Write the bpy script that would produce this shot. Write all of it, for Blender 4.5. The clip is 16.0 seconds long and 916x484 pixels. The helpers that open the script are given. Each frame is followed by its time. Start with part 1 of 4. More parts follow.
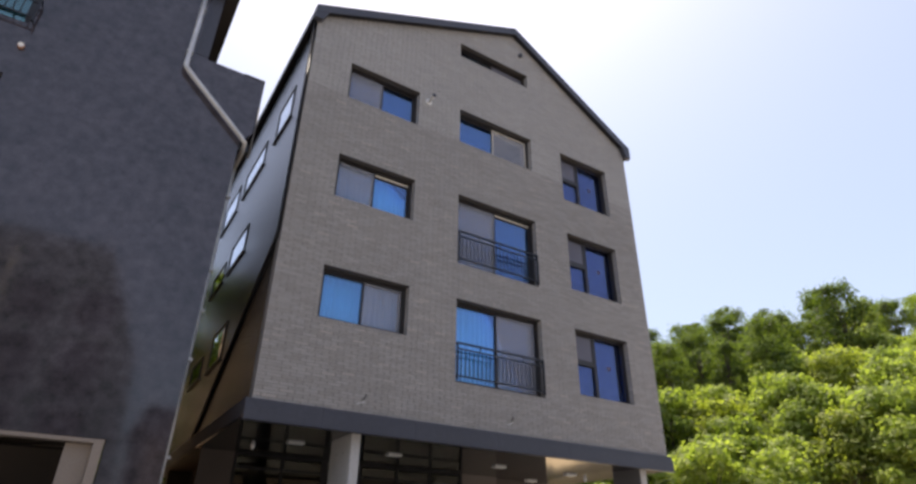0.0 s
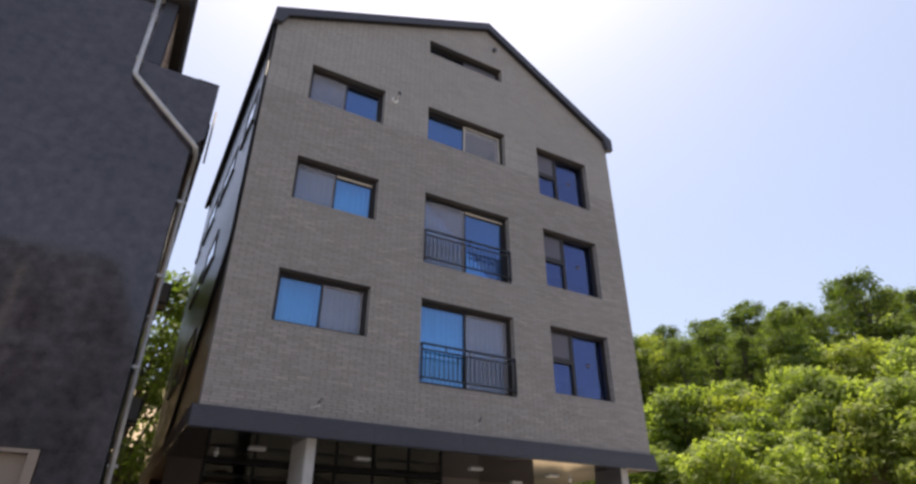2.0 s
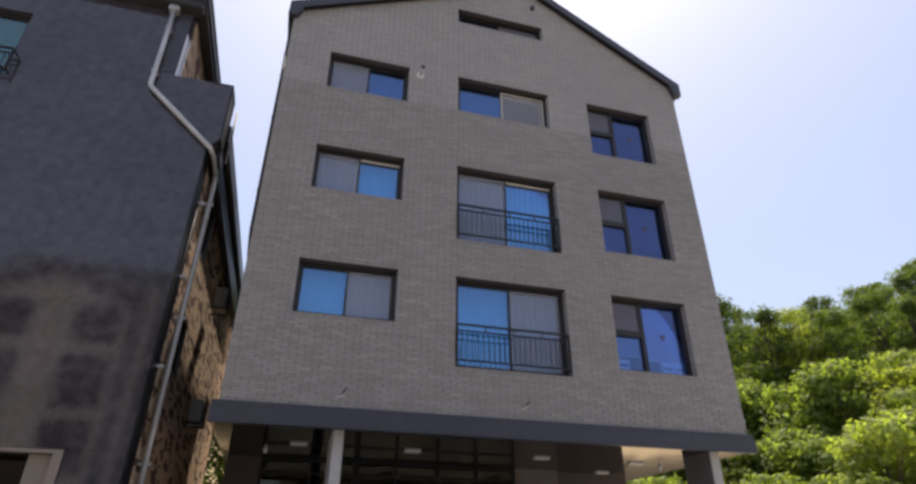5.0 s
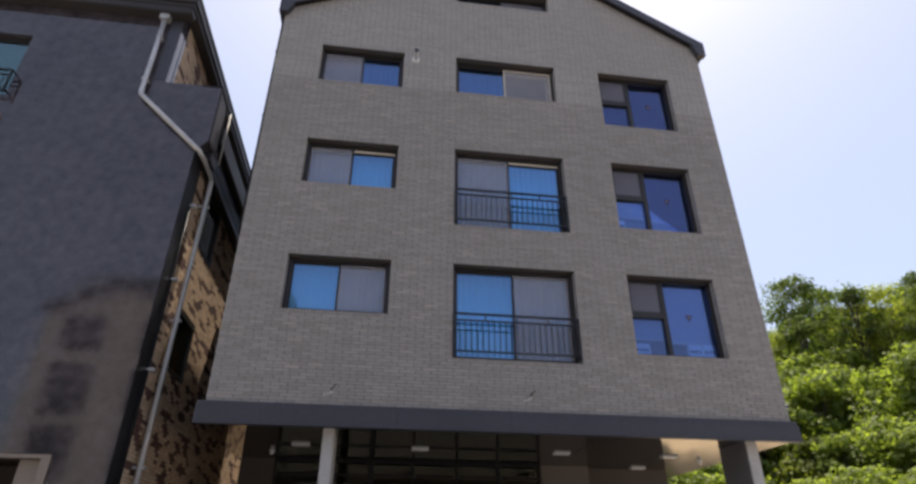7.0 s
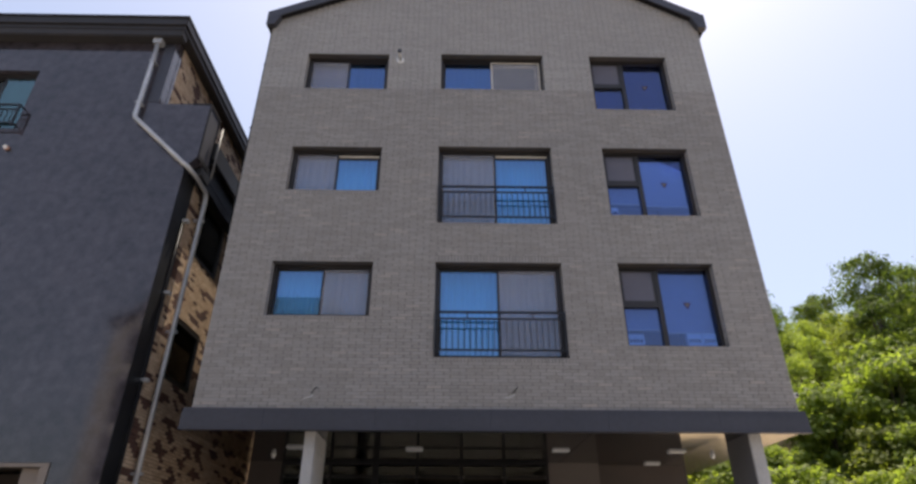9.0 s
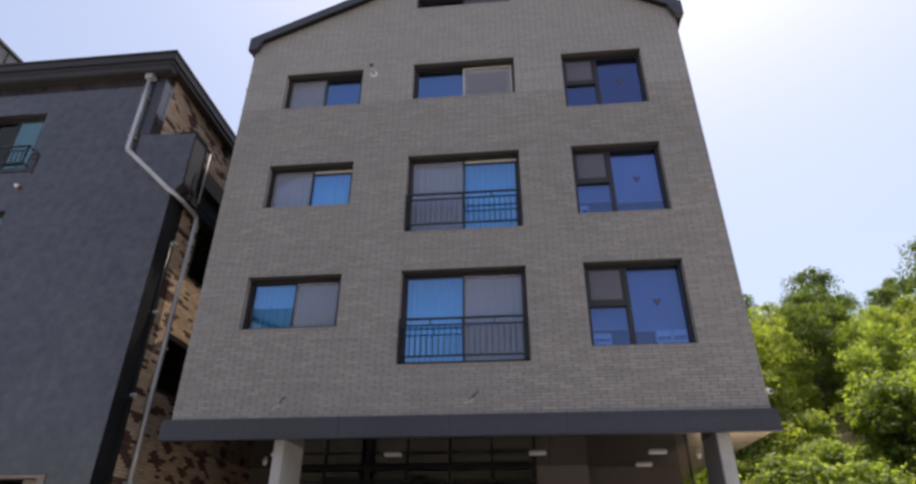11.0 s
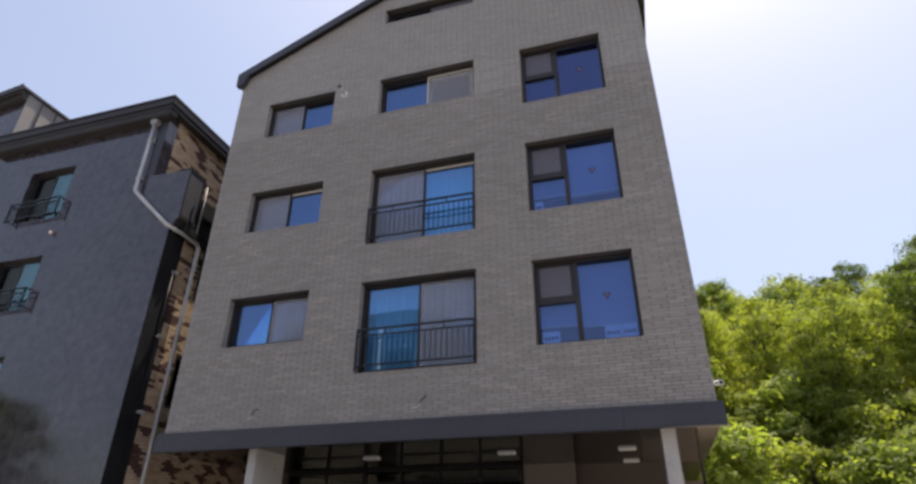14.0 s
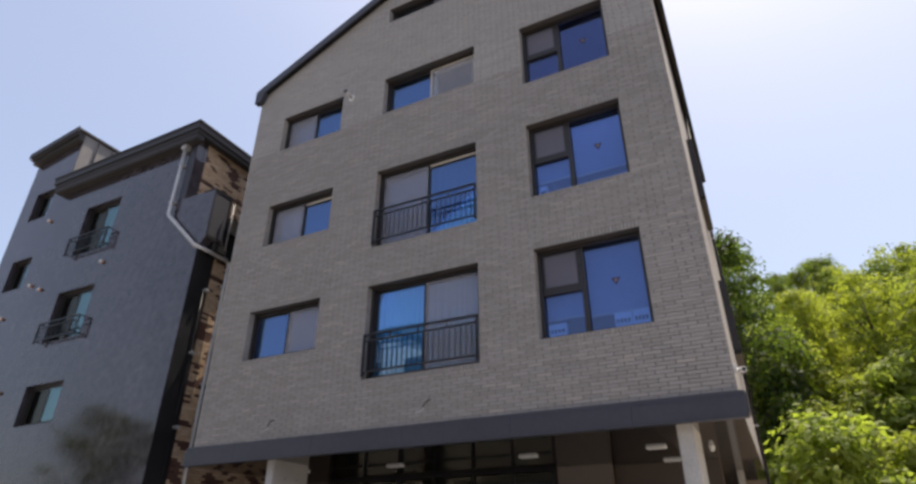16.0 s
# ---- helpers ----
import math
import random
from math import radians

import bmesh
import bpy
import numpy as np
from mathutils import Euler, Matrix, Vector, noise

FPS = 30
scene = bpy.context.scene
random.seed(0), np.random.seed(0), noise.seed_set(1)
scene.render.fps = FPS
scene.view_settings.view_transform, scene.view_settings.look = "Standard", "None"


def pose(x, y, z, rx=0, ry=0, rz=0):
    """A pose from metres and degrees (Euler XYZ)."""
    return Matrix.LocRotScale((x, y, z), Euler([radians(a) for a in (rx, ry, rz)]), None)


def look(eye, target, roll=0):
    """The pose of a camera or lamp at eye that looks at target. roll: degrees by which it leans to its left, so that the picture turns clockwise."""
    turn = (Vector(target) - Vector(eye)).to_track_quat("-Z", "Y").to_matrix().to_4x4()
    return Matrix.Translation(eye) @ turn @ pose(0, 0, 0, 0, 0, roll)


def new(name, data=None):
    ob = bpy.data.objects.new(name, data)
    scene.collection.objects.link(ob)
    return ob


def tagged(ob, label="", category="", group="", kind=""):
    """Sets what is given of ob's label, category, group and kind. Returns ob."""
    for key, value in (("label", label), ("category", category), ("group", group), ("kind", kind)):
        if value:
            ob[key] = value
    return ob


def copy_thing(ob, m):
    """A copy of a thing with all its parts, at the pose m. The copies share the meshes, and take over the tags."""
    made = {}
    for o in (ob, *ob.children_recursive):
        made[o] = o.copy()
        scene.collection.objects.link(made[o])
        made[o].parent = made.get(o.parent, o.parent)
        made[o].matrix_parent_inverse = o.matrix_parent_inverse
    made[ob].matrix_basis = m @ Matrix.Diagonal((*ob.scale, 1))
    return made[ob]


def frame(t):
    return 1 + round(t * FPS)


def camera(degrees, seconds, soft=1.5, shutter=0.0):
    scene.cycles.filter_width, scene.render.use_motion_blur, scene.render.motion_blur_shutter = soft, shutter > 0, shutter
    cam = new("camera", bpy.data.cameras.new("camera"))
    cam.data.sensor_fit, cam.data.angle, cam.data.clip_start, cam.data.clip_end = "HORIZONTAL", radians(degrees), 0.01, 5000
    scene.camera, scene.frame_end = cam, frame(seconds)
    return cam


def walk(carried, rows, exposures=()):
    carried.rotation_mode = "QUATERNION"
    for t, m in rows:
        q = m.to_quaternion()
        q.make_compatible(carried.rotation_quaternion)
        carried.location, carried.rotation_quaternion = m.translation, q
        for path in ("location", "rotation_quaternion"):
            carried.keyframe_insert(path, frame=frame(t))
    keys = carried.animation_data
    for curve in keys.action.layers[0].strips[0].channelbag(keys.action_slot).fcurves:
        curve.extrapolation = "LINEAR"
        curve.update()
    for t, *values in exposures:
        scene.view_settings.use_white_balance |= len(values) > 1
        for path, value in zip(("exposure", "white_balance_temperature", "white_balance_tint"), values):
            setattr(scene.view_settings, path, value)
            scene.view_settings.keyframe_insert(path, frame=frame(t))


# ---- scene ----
cam = camera(75.2, 16.0, soft=2.8)
PATH = [
    (0, (0.116, 0.001, 1.438), (1.048, 1.491, 2.392), 0.8),
    (0.5, (0.354, -0.153, 1.455), (1.283, 1.336, 2.415), 0.3),
    (1, (0.686, -0.258, 1.447), (1.599, 1.241, 2.406), 0.1),
    (1.5, (1.09, -0.336, 1.445), (1.978, 1.178, 2.406), 0.2),
    (2, (1.463, -0.456, 1.47), (2.328, 1.069, 2.433), 0.0),
    (2.5, (1.845, -0.424, 1.467), (2.641, 1.138, 2.43), 0.0),
    (3, (2.256, -0.443, 1.476), (2.995, 1.148, 2.436), 0.2),
    (3.5, (2.706, -0.459, 1.464), (3.379, 1.16, 2.426), 0.1),
    (4, (3.092, -0.369, 1.488), (3.692, 1.28, 2.448), 0.2),
    (4.5, (3.508, -0.322, 1.51), (4.049, 1.348, 2.468), 0.3),
    (5, (3.919, -0.201, 1.469), (4.392, 1.489, 2.427), 0.3),
    (7.5, (6.082, 0.233, 1.545), (6.258, 1.98, 2.503), 0.3),
    (8, (6.489, 0.247, 1.573), (6.604, 2.0, 2.529), 0.3),
    (8.5, (6.882, 0.206, 1.588), (6.953, 1.963, 2.542), 0.3),
    (9, (7.352, 0.191, 1.571), (7.376, 1.949, 2.525), 0.2),
    (9.5, (7.829, 0.197, 1.595), (7.805, 1.955, 2.548), 0.2),
    (10, (8.359, 0.156, 1.603), (8.284, 1.911, 2.559), 0.2),
    (12.5, (10.88, 0.076, 1.646), (10.533, 1.802, 2.596), 0.2),
    (13, (11.362, 0.145, 1.663), (10.971, 1.863, 2.609), 0.1),
    (13.5, (11.926, 0.267, 1.677), (11.478, 1.972, 2.621), 0.2),
    (14, (12.513, 0.375, 1.721), (11.996, 2.063, 2.661), 0.3),
    (14.5, (12.994, 0.591, 1.769), (12.403, 2.257, 2.705), 0.2),
    (15, (13.458, 0.792, 1.77), (12.795, 2.43, 2.707), 0.2),
    (15.5, (13.872, 1.071, 1.766), (13.13, 2.675, 2.703), 0.1),
    (16, (13.976, 1.584, 1.874), (13.182, 3.159, 2.818), 0.0),
]
walk(cam, [(t, look(eye, target, roll)) for t, eye, target, roll in PATH], [(0, 0.75, 7120, 14), (2.5, 0.58, 7120, 14), (5, 0.56, 7120, 14), (9, 0.64, 7120, 14), (13, 0.60, 7120, 14), (16, 0.57, 7120, 14)])

# ---- world, sun ----
SUN_EL, SUN_AZ = radians(72), radians(23)   # azimuth from +y towards +x
world = bpy.data.worlds.new("sky")
scene.world = world
world.use_nodes = True
wn, wl = world.node_tree.nodes, world.node_tree.links
sky = wn.new("ShaderNodeTexSky")
sky.sky_type, sky.sun_disc = "NISHITA", False
sky.sun_elevation, sky.sun_rotation = SUN_EL, SUN_AZ
sky.air_density, sky.dust_density, sky.ozone_density = 1.0, 2.3, 1.0
haze = wn.new("ShaderNodeMix")
haze.data_type = "RGBA"
haze.inputs[0].default_value, haze.inputs[7].default_value = 0.32, (3.3, 4.0, 5.75, 1)
wl.new(sky.outputs["Color"], haze.inputs[6])
wl.new(haze.outputs[2], wn["Background"].inputs["Color"])
wn["Background"].inputs["Strength"].default_value = 0.138
SUN_DIR = Vector((math.sin(SUN_AZ) * math.cos(SUN_EL), math.cos(SUN_AZ) * math.cos(SUN_EL), math.sin(SUN_EL)))
sun = new("sun", bpy.data.lights.new("sun", "SUN"))
sun.data.energy, sun.data.angle, sun.data.color = 5.0, radians(0.6), (1.0, 0.95, 0.86)
sun.matrix_world = look(SUN_DIR * 120, (0, 0, 0))


# ---- materials ----
def material(name):
    m = bpy.data.materials.new(name)
    m.use_nodes = True
    return m, m.node_tree.nodes, m.node_tree.links, m.node_tree.nodes["Principled BSDF"]


def ramp(n, l, value, stops):
    r = n.new("ShaderNodeValToRGB")
    while len(r.color_ramp.elements) < len(stops):
        r.color_ramp.elements.new(0.5)
    for e, (p, c) in zip(r.color_ramp.elements, stops):
        e.position, e.color = p, (*c, 1)
    l.new(value, r.inputs["Fac"])
    return r.outputs["Color"]


def mix(n, l, kind, fac, a, b):
    m = n.new("ShaderNodeMix")
    m.data_type, m.blend_type = "RGBA", kind
    for socket, v in ((m.inputs[0], fac), (m.inputs[6], a), (m.inputs[7], b)):
        if isinstance(v, (int, float)):
            socket.default_value = v
        elif isinstance(v, tuple):
            socket.default_value = (*v, 1)
        else:
            l.new(v, socket)
    return m.outputs[2]


def maths(n, l, op, a, b=0.0):
    m = n.new("ShaderNodeMath")
    m.operation = op
    for socket, v in zip(m.inputs, (a, b)):
        if isinstance(v, (int, float)):
            socket.default_value = v
        else:
            l.new(v, socket)
    return m.outputs[0]


def noise_tex(n, l, scale, detail=4, rough=0.55, stretch=None, coord="Object"):
    c = n.new("ShaderNodeTexCoord")
    t = n.new("ShaderNodeTexNoise")
    t.inputs["Scale"].default_value, t.inputs["Detail"].default_value, t.inputs["Roughness"].default_value = scale, detail, rough
    if stretch:
        mp = n.new("ShaderNodeMapping")
        mp.inputs["Scale"].default_value = stretch
        l.new(c.outputs[coord], mp.inputs["Vector"])
        l.new(mp.outputs["Vector"], t.inputs["Vector"])
    else:
        l.new(c.outputs[coord], t.inputs["Vector"])
    return t.outputs["Fac"]


def bump(n, l, bsdf, height, strength, distance=0.01):
    b = n.new("ShaderNodeBump")
    b.inputs["Strength"].default_value, b.inputs["Distance"].default_value = strength, distance
    l.new(height, b.inputs["Height"])
    l.new(b.outputs["Normal"], bsdf.inputs["Normal"])


def surface(name, colour, rough=0.7, metal=0.0, vary=0.25, coarse=0.8, fine=40, relief=0.2, stretch=None, gloss=0.5):
    """Colour with stains at a coarse and a fine size, and a fine relief."""
    m, n, l, b = material(name)
    big, small = noise_tex(n, l, coarse, 5, 0.6, stretch), noise_tex(n, l, fine, 3)
    lo, hi = tuple(c * (1 - vary) for c in colour), tuple(min(1, c * (1 + vary)) for c in colour)
    col = ramp(n, l, big, ((0.3, lo), (0.7, hi)))
    col = mix(n, l, "OVERLAY", 0.35, col, ramp(n, l, small, ((0.3, (0.35,) * 3), (0.7, (0.65,) * 3))))
    l.new(col, b.inputs["Base Color"])
    b.inputs["Roughness"].default_value, b.inputs["Metallic"].default_value = rough, metal
    if relief:
        bump(n, l, b, small, relief, 0.004)
    b.inputs["Specular IOR Level"].default_value = gloss
    return m


def brick_material(name, stops, rough=0.85, soot=0.08):
    """Each brick takes its own tone; grain and broad weathering go over it."""
    m, n, l, b = material(name)
    a, g = n.new("ShaderNodeObjectInfo"), n.new("ShaderNodeNewGeometry")
    r = maths(n, l, "FRACT", maths(n, l, "ADD", a.outputs["Random"], g.outputs["Random Per Island"]))
    col = ramp(n, l, r, stops)
    big, small = noise_tex(n, l, 0.5, 5, 0.6), noise_tex(n, l, 70, 3)
    col = mix(n, l, "MULTIPLY", 1.0, col, ramp(n, l, big, ((0.3, (1 - soot,) * 3), (0.65, (1, 1, 1)))))
    col = mix(n, l, "OVERLAY", 0.5, col, ramp(n, l, small, ((0.3, (0.35,) * 3), (0.7, (0.65,) * 3))))
    l.new(col, b.inputs["Base Color"])
    b.inputs["Roughness"].default_value = rough
    bump(n, l, b, small, 0.4, 0.003)
    return m


def glass_material(name, tint, through_tint, mirror=0.3, rough=0.0):
    m, n, l, b = material(name)
    n.remove(b)
    gl, tr, mx, lw = n.new("ShaderNodeBsdfGlossy"), n.new("ShaderNodeBsdfTransparent"), n.new("ShaderNodeMixShader"), n.new("ShaderNodeLayerWeight")
    gl.inputs["Color"].default_value, gl.inputs["Roughness"].default_value = (*tint, 1), rough
    tr.inputs["Color"].default_value = (*through_tint, 1)
    lw.inputs["Blend"].default_value = 0.35
    fac = maths(n, l, "MINIMUM", maths(n, l, "ADD", lw.outputs["Fresnel"], mirror), 0.95)
    # a slight waviness of the float glass
    wave = noise_tex(n, l, 1.3, 1)
    bp = n.new("ShaderNodeBump")
    bp.inputs["Strength"].default_value, bp.inputs["Distance"].default_value = 0.03, 0.02
    l.new(wave, bp.inputs["Height"])
    l.new(bp.outputs["Normal"], gl.inputs["Normal"])
    l.new(fac, mx.inputs[0])
    l.new(tr.outputs[0], mx.inputs[1])
    l.new(gl.outputs[0], mx.inputs[2])
    l.new(mx.outputs[0], n["Material Output"].inputs["Surface"])
    return m


def screen_material(name, colour, cover):
    m, n, l, b = material(name)
    tr, mx = n.new("ShaderNodeBsdfTransparent"), n.new("ShaderNodeMixShader")
    b.inputs["Base Color"].default_value, b.inputs["Roughness"].default_value = (*colour, 1), 0.6
    fac = maths(n, l, "ADD", maths(n, l, "MULTIPLY", noise_tex(n, l, 3.0, 2), 0.1), cover)
    l.new(fac, mx.inputs[0])
    l.new(tr.outputs[0], mx.inputs[1])
    l.new(b.outputs[0], mx.inputs[2])
    l.new(mx.outputs[0], n["Material Output"].inputs["Surface"])
    return m


def leaf_material(name, dark, light):
    m, n, l, b = material(name)
    a, g = n.new("ShaderNodeObjectInfo"), n.new("ShaderNodeNewGeometry")
    r = maths(n, l, "ADD", maths(n, l, "MULTIPLY", g.outputs["Random Per Island"], 0.55), maths(n, l, "MULTIPLY", a.outputs["Random"], 0.45))
    col = ramp(n, l, r, ((0.1, dark), (0.9, light)))
    b.inputs["Roughness"].default_value = 0.68
    l.new(col, b.inputs["Base Color"])
    tl, mx = n.new("ShaderNodeBsdfTranslucent"), n.new("ShaderNodeMixShader")
    l.new(mix(n, l, "MULTIPLY", 1.0, col, (1.5, 1.62, 0.6)), tl.inputs["Color"])
    mx.inputs[0].default_value = 0.60
    l.new(b.outputs[0], mx.inputs[1])
    l.new(tl.outputs[0], mx.inputs[2])
    l.new(mx.outputs[0], n["Material Output"].inputs["Surface"])
    return m


def stucco_material():
    """Dark blue-grey trowelled stucco with a smooth, slightly glossy skin, mottled and flecked."""
    m, n, l, b = material("dark_stucco")
    big, mid, small = noise_tex(n, l, 0.6, 6, 0.65), noise_tex(n, l, 5, 5, 0.65), noise_tex(n, l, 45, 4, 0.6)
    col = ramp(n, l, big, ((0.25, (0.035, 0.030, 0.034)), (0.75, (0.066, 0.056, 0.064))))
    col = mix(n, l, "OVERLAY", 0.85, col, ramp(n, l, mid, ((0.28, (0.24,) * 3), (0.72, (0.76,) * 3))))
    col = mix(n, l, "OVERLAY", 0.3, col, ramp(n, l, small, ((0.25, (0.25,) * 3), (0.75, (0.75,) * 3))))
    # pale flecks where the trowelled coat has rubbed thin
    flecks = ramp(n, l, noise_tex(n, l, 9, 8, 0.78), ((0.60, (0, 0, 0)), (0.80, (1, 1, 1))))
    col = mix(n, l, "MIX", maths(n, l, "MULTIPLY", flecks, 0.42), col, (0.135, 0.120, 0.132))
    l.new(col, b.inputs["Base Color"])
    l.new(ramp(n, l, mid, ((0.3, (0.035,) * 3), (0.7, (0.11,) * 3))), b.inputs["Roughness"])
    b.inputs["Specular IOR Level"].default_value = 0.68
    bump(n, l, b, mid, 0.055, 0.004)
    return m


BRICK = brick_material("grey_brick", ((0.0, (0.275, 0.254, 0.234)), (0.35, (0.300, 0.276, 0.255)), (0.7, (0.315, 0.291, 0.270)), (0.94, (0.332, 0.306, 0.284)), (1.0, (0.370, 0.325, 0.290))))
BRICK_PALE = brick_material("grey_brick_upper", ((0.0, (0.335, 0.315, 0.295)), (0.5, (0.355, 0.334, 0.313)), (1.0, (0.378, 0.357, 0.334))))
MORTAR = surface("dark_mortar", (0.150, 0.138, 0.128), 0.95, vary=0.2)
TAN_BRICK = brick_material("tan_brick", ((0.0, (0.50, 0.345, 0.22)), (0.5, (0.60, 0.43, 0.285)), (1.0, (0.68, 0.51, 0.35))), soot=0.15)
BROWN_BRICK = brick_material("brown_brick", ((0.0, (0.085, 0.04, 0.03)), (1.0, (0.16, 0.075, 0.05))), soot=0.2)
EAVE_METAL = surface("dark_eave_metal", (0.034, 0.030, 0.029), 0.5, 0.0, vary=0.15, coarse=0.7, relief=0.03, gloss=0.3)
EAVE_SOFFIT = surface("brown_eave_soffit", (0.030, 0.026, 0.025), 0.7, vary=0.2)
TAN_MORTAR = surface("dark_tan_mortar", (0.12, 0.098, 0.08), 0.95)
STUCCO = stucco_material()
DARK_RENDER = surface("side_panel", (0.040, 0.037, 0.036), 0.27, vary=0.2, coarse=0.4, relief=0.03)
BLACK_PANEL = surface("black_stone", (0.018, 0.018, 0.019), 0.35, vary=0.35, coarse=1.5, relief=0.05)
FASCIA = surface("charcoal_metal", (0.042, 0.042, 0.053), 0.5, 0.0, vary=0.12, coarse=0.6, fine=12, relief=0.03)
ROOF_METAL = surface("roof_metal", (0.013, 0.012, 0.013), 0.5, 0.0, vary=0.15, coarse=0.7, relief=0.03, gloss=0.2)
SEAM_METAL = surface("weathered_seam_metal", (0.21, 0.197, 0.185), 0.6, 0.2, vary=0.3, coarse=1.2, stretch=(1, 1, 0.3))
FRAME = surface("bronze_aluminium", (0.030, 0.026, 0.025), 0.45, 0.2, vary=0.1, relief=0.0)
CREAM = surface("cream_plastic", (0.62, 0.56, 0.47), 0.5, vary=0.08, relief=0.0)
SURROUND = surface("faded_cream_surround", (0.24, 0.19, 0.15), 0.6, vary=0.1)
RAIL = surface("black_rail_paint", (0.014, 0.014, 0.016), 0.4, 0.2, vary=0.1, relief=0.0)
CONCRETE = surface("pale_concrete", (0.42, 0.40, 0.375), 0.85, vary=0.14, coarse=1.2, fine=30, relief=0.25)
SOFFIT_DARK = surface("dark_soffit_panel", (0.011, 0.009, 0.008), 0.06, vary=0.2, relief=0.0, gloss=0.9)
SOFFIT_DARK.node_tree.nodes["Principled BSDF"].inputs["IOR"].default_value = 2.1
# the dark soffit again, base lightened to carry the brown it reflects
SOFFIT_REFLECT = surface("glossy_brown_soffit", (0.062, 0.052, 0.044), 0.10, vary=0.2, relief=0.0, gloss=0.9)
SOFFIT_REFLECT.node_tree.nodes["Principled BSDF"].inputs["IOR"].default_value = 2.1
WOOD = surface("dark_wood_ceiling", (0.075, 0.048, 0.033), 0.45, vary=0.4, coarse=3, fine=60, stretch=(0.3, 6, 1))
CORE_PANEL = surface("pale_brown_wall_panel", (0.13, 0.105, 0.088), 0.6, vary=0.12)
COLUMN_SHADE = surface("grey_brown_cladding", (0.17, 0.155, 0.145), 0.7, vary=0.15)
TAN_PANEL = surface("brown_wall_panel", (0.062, 0.044, 0.034), 0.6, vary=0.15)
GALV = surface("galvanised_pipe", (0.50, 0.49, 0.48), 0.4, 0.4, vary=0.15, coarse=3, relief=0.05)
WHITE = surface("white_plastic", (0.75, 0.74, 0.72), 0.45, vary=0.05, relief=0.0)
COPPER = surface("terracotta_plastic", (0.45, 0.22, 0.13), 0.5, vary=0.1, relief=0.0)
BROWN_WALL = surface("brown_brick_wall", (0.17, 0.125, 0.085), 0.9, vary=0.3, coarse=0.8, fine=6)
REVEAL = surface("dark_reveal_metal", (0.062, 0.053, 0.048), 0.55, vary=0.15, relief=0.0)
ROOM = surface("room_plaster", (0.42, 0.41, 0.40), 0.9, vary=0.05, relief=0.0)
CURTAIN = surface("white_curtain", (0.86, 0.86, 0.86), 0.9, vary=0.06, relief=0.0)
BLIND = surface("roller_blind_cloth", (0.42, 0.41, 0.48), 0.9, vary=0.05, relief=0.0)
RED = surface("purple_red_film", (0.045, 0.014, 0.075), 0.4, vary=0.05, relief=0.0)
BLACK = surface("black_rubber", (0.01, 0.01, 0.01), 0.5, vary=0.1, relief=0.0)
ASPHALT = surface("worn_concrete_road", (0.18, 0.174, 0.166), 0.9, vary=0.2, coarse=0.3, fine=60)
PAVING = surface("concrete_paving", (0.34, 0.323, 0.298), 0.9, vary=0.15, coarse=0.6)
SOIL = surface("bare_earth", (0.46, 0.345, 0.215), 0.95, vary=0.25, coarse=0.3, fine=4)
BARK = surface("bark", (0.07, 0.052, 0.038), 0.9, vary=0.3, coarse=3, fine=20, stretch=(1, 1, 0.2))
SLATE = surface("blue_grey_slate", (0.10, 0.13, 0.15), 0.7, vary=0.3, coarse=1.5)
OPPOSITE = surface("opposite_pale_wall", (0.56, 0.52, 0.47), 0.8, vary=0.1)
GLASS = glass_material("blue_glass", (0.53, 0.71, 1.0), (0.52, 0.85, 1.0), 0.135)
GLASS_SIDE = glass_material("clear_side_glass", (0.92, 0.96, 1.0), (0.6, 0.66, 0.66), 0.25)
GLASS_DEEP = glass_material("deep_blue_glass", (0.61, 0.68, 0.94), (0.62, 0.79, 1.0), 0.055)
GLASS_DIM = glass_material("smoked_glass", (0.55, 0.54, 0.46), (0.42, 0.40, 0.36), 0.02)
GLASS_TEAL = glass_material("teal_glass", (0.65, 0.9, 0.9), (0.45, 0.62, 0.62), 0.12)
SCREEN = screen_material("insect_screen", (0.39, 0.395, 0.45), 0.31)
SCREEN_DARK = screen_material("dark_insect_screen", (0.17, 0.16, 0.19), 0.60)
LEAVES = [leaf_material("leaves_fresh", (0.135, 0.166, 0.036), (0.29, 0.315, 0.078)),
          leaf_material("leaves_deep", (0.046, 0.072, 0.02), (0.12, 0.158, 0.038)),
          leaf_material("leaves_yellowish", (0.150, 0.198, 0.050), (0.300, 0.345, 0.100))]
LAMP_GLOW, *_, lb = material("lamp_glow")
lb.inputs["Emission Color"].default_value, lb.inputs["Emission Strength"].default_value = (1.0, 0.88, 0.74, 1), 2.1
lb.inputs["Base Color"].default_value = (0.7, 0.66, 0.6, 1)


# ---- mesh helpers ----
def thing(name, at, label, category, group="", kind=""):
    ob = new(name)
    ob.location = at
    return tagged(ob, label, category, group, kind)


def finish(ob, parent, label):
    if parent:
        ob.parent = parent
        if parent.type == "EMPTY":
            ob.matrix_parent_inverse = Matrix.Translation(-parent.location)
    if label:
        ob["label"] = label
    return ob


def part(name, bm, mat, parent=None, label=""):
    """Links a bmesh, in world metres, as one mesh under a thing or a part."""
    bmesh.ops.recalc_face_normals(bm, faces=bm.faces)
    me = bpy.data.meshes.new(name)
    bm.to_mesh(me)
    bm.free()
    me.materials.append(mat)
    return finish(new(name, me), parent, label)


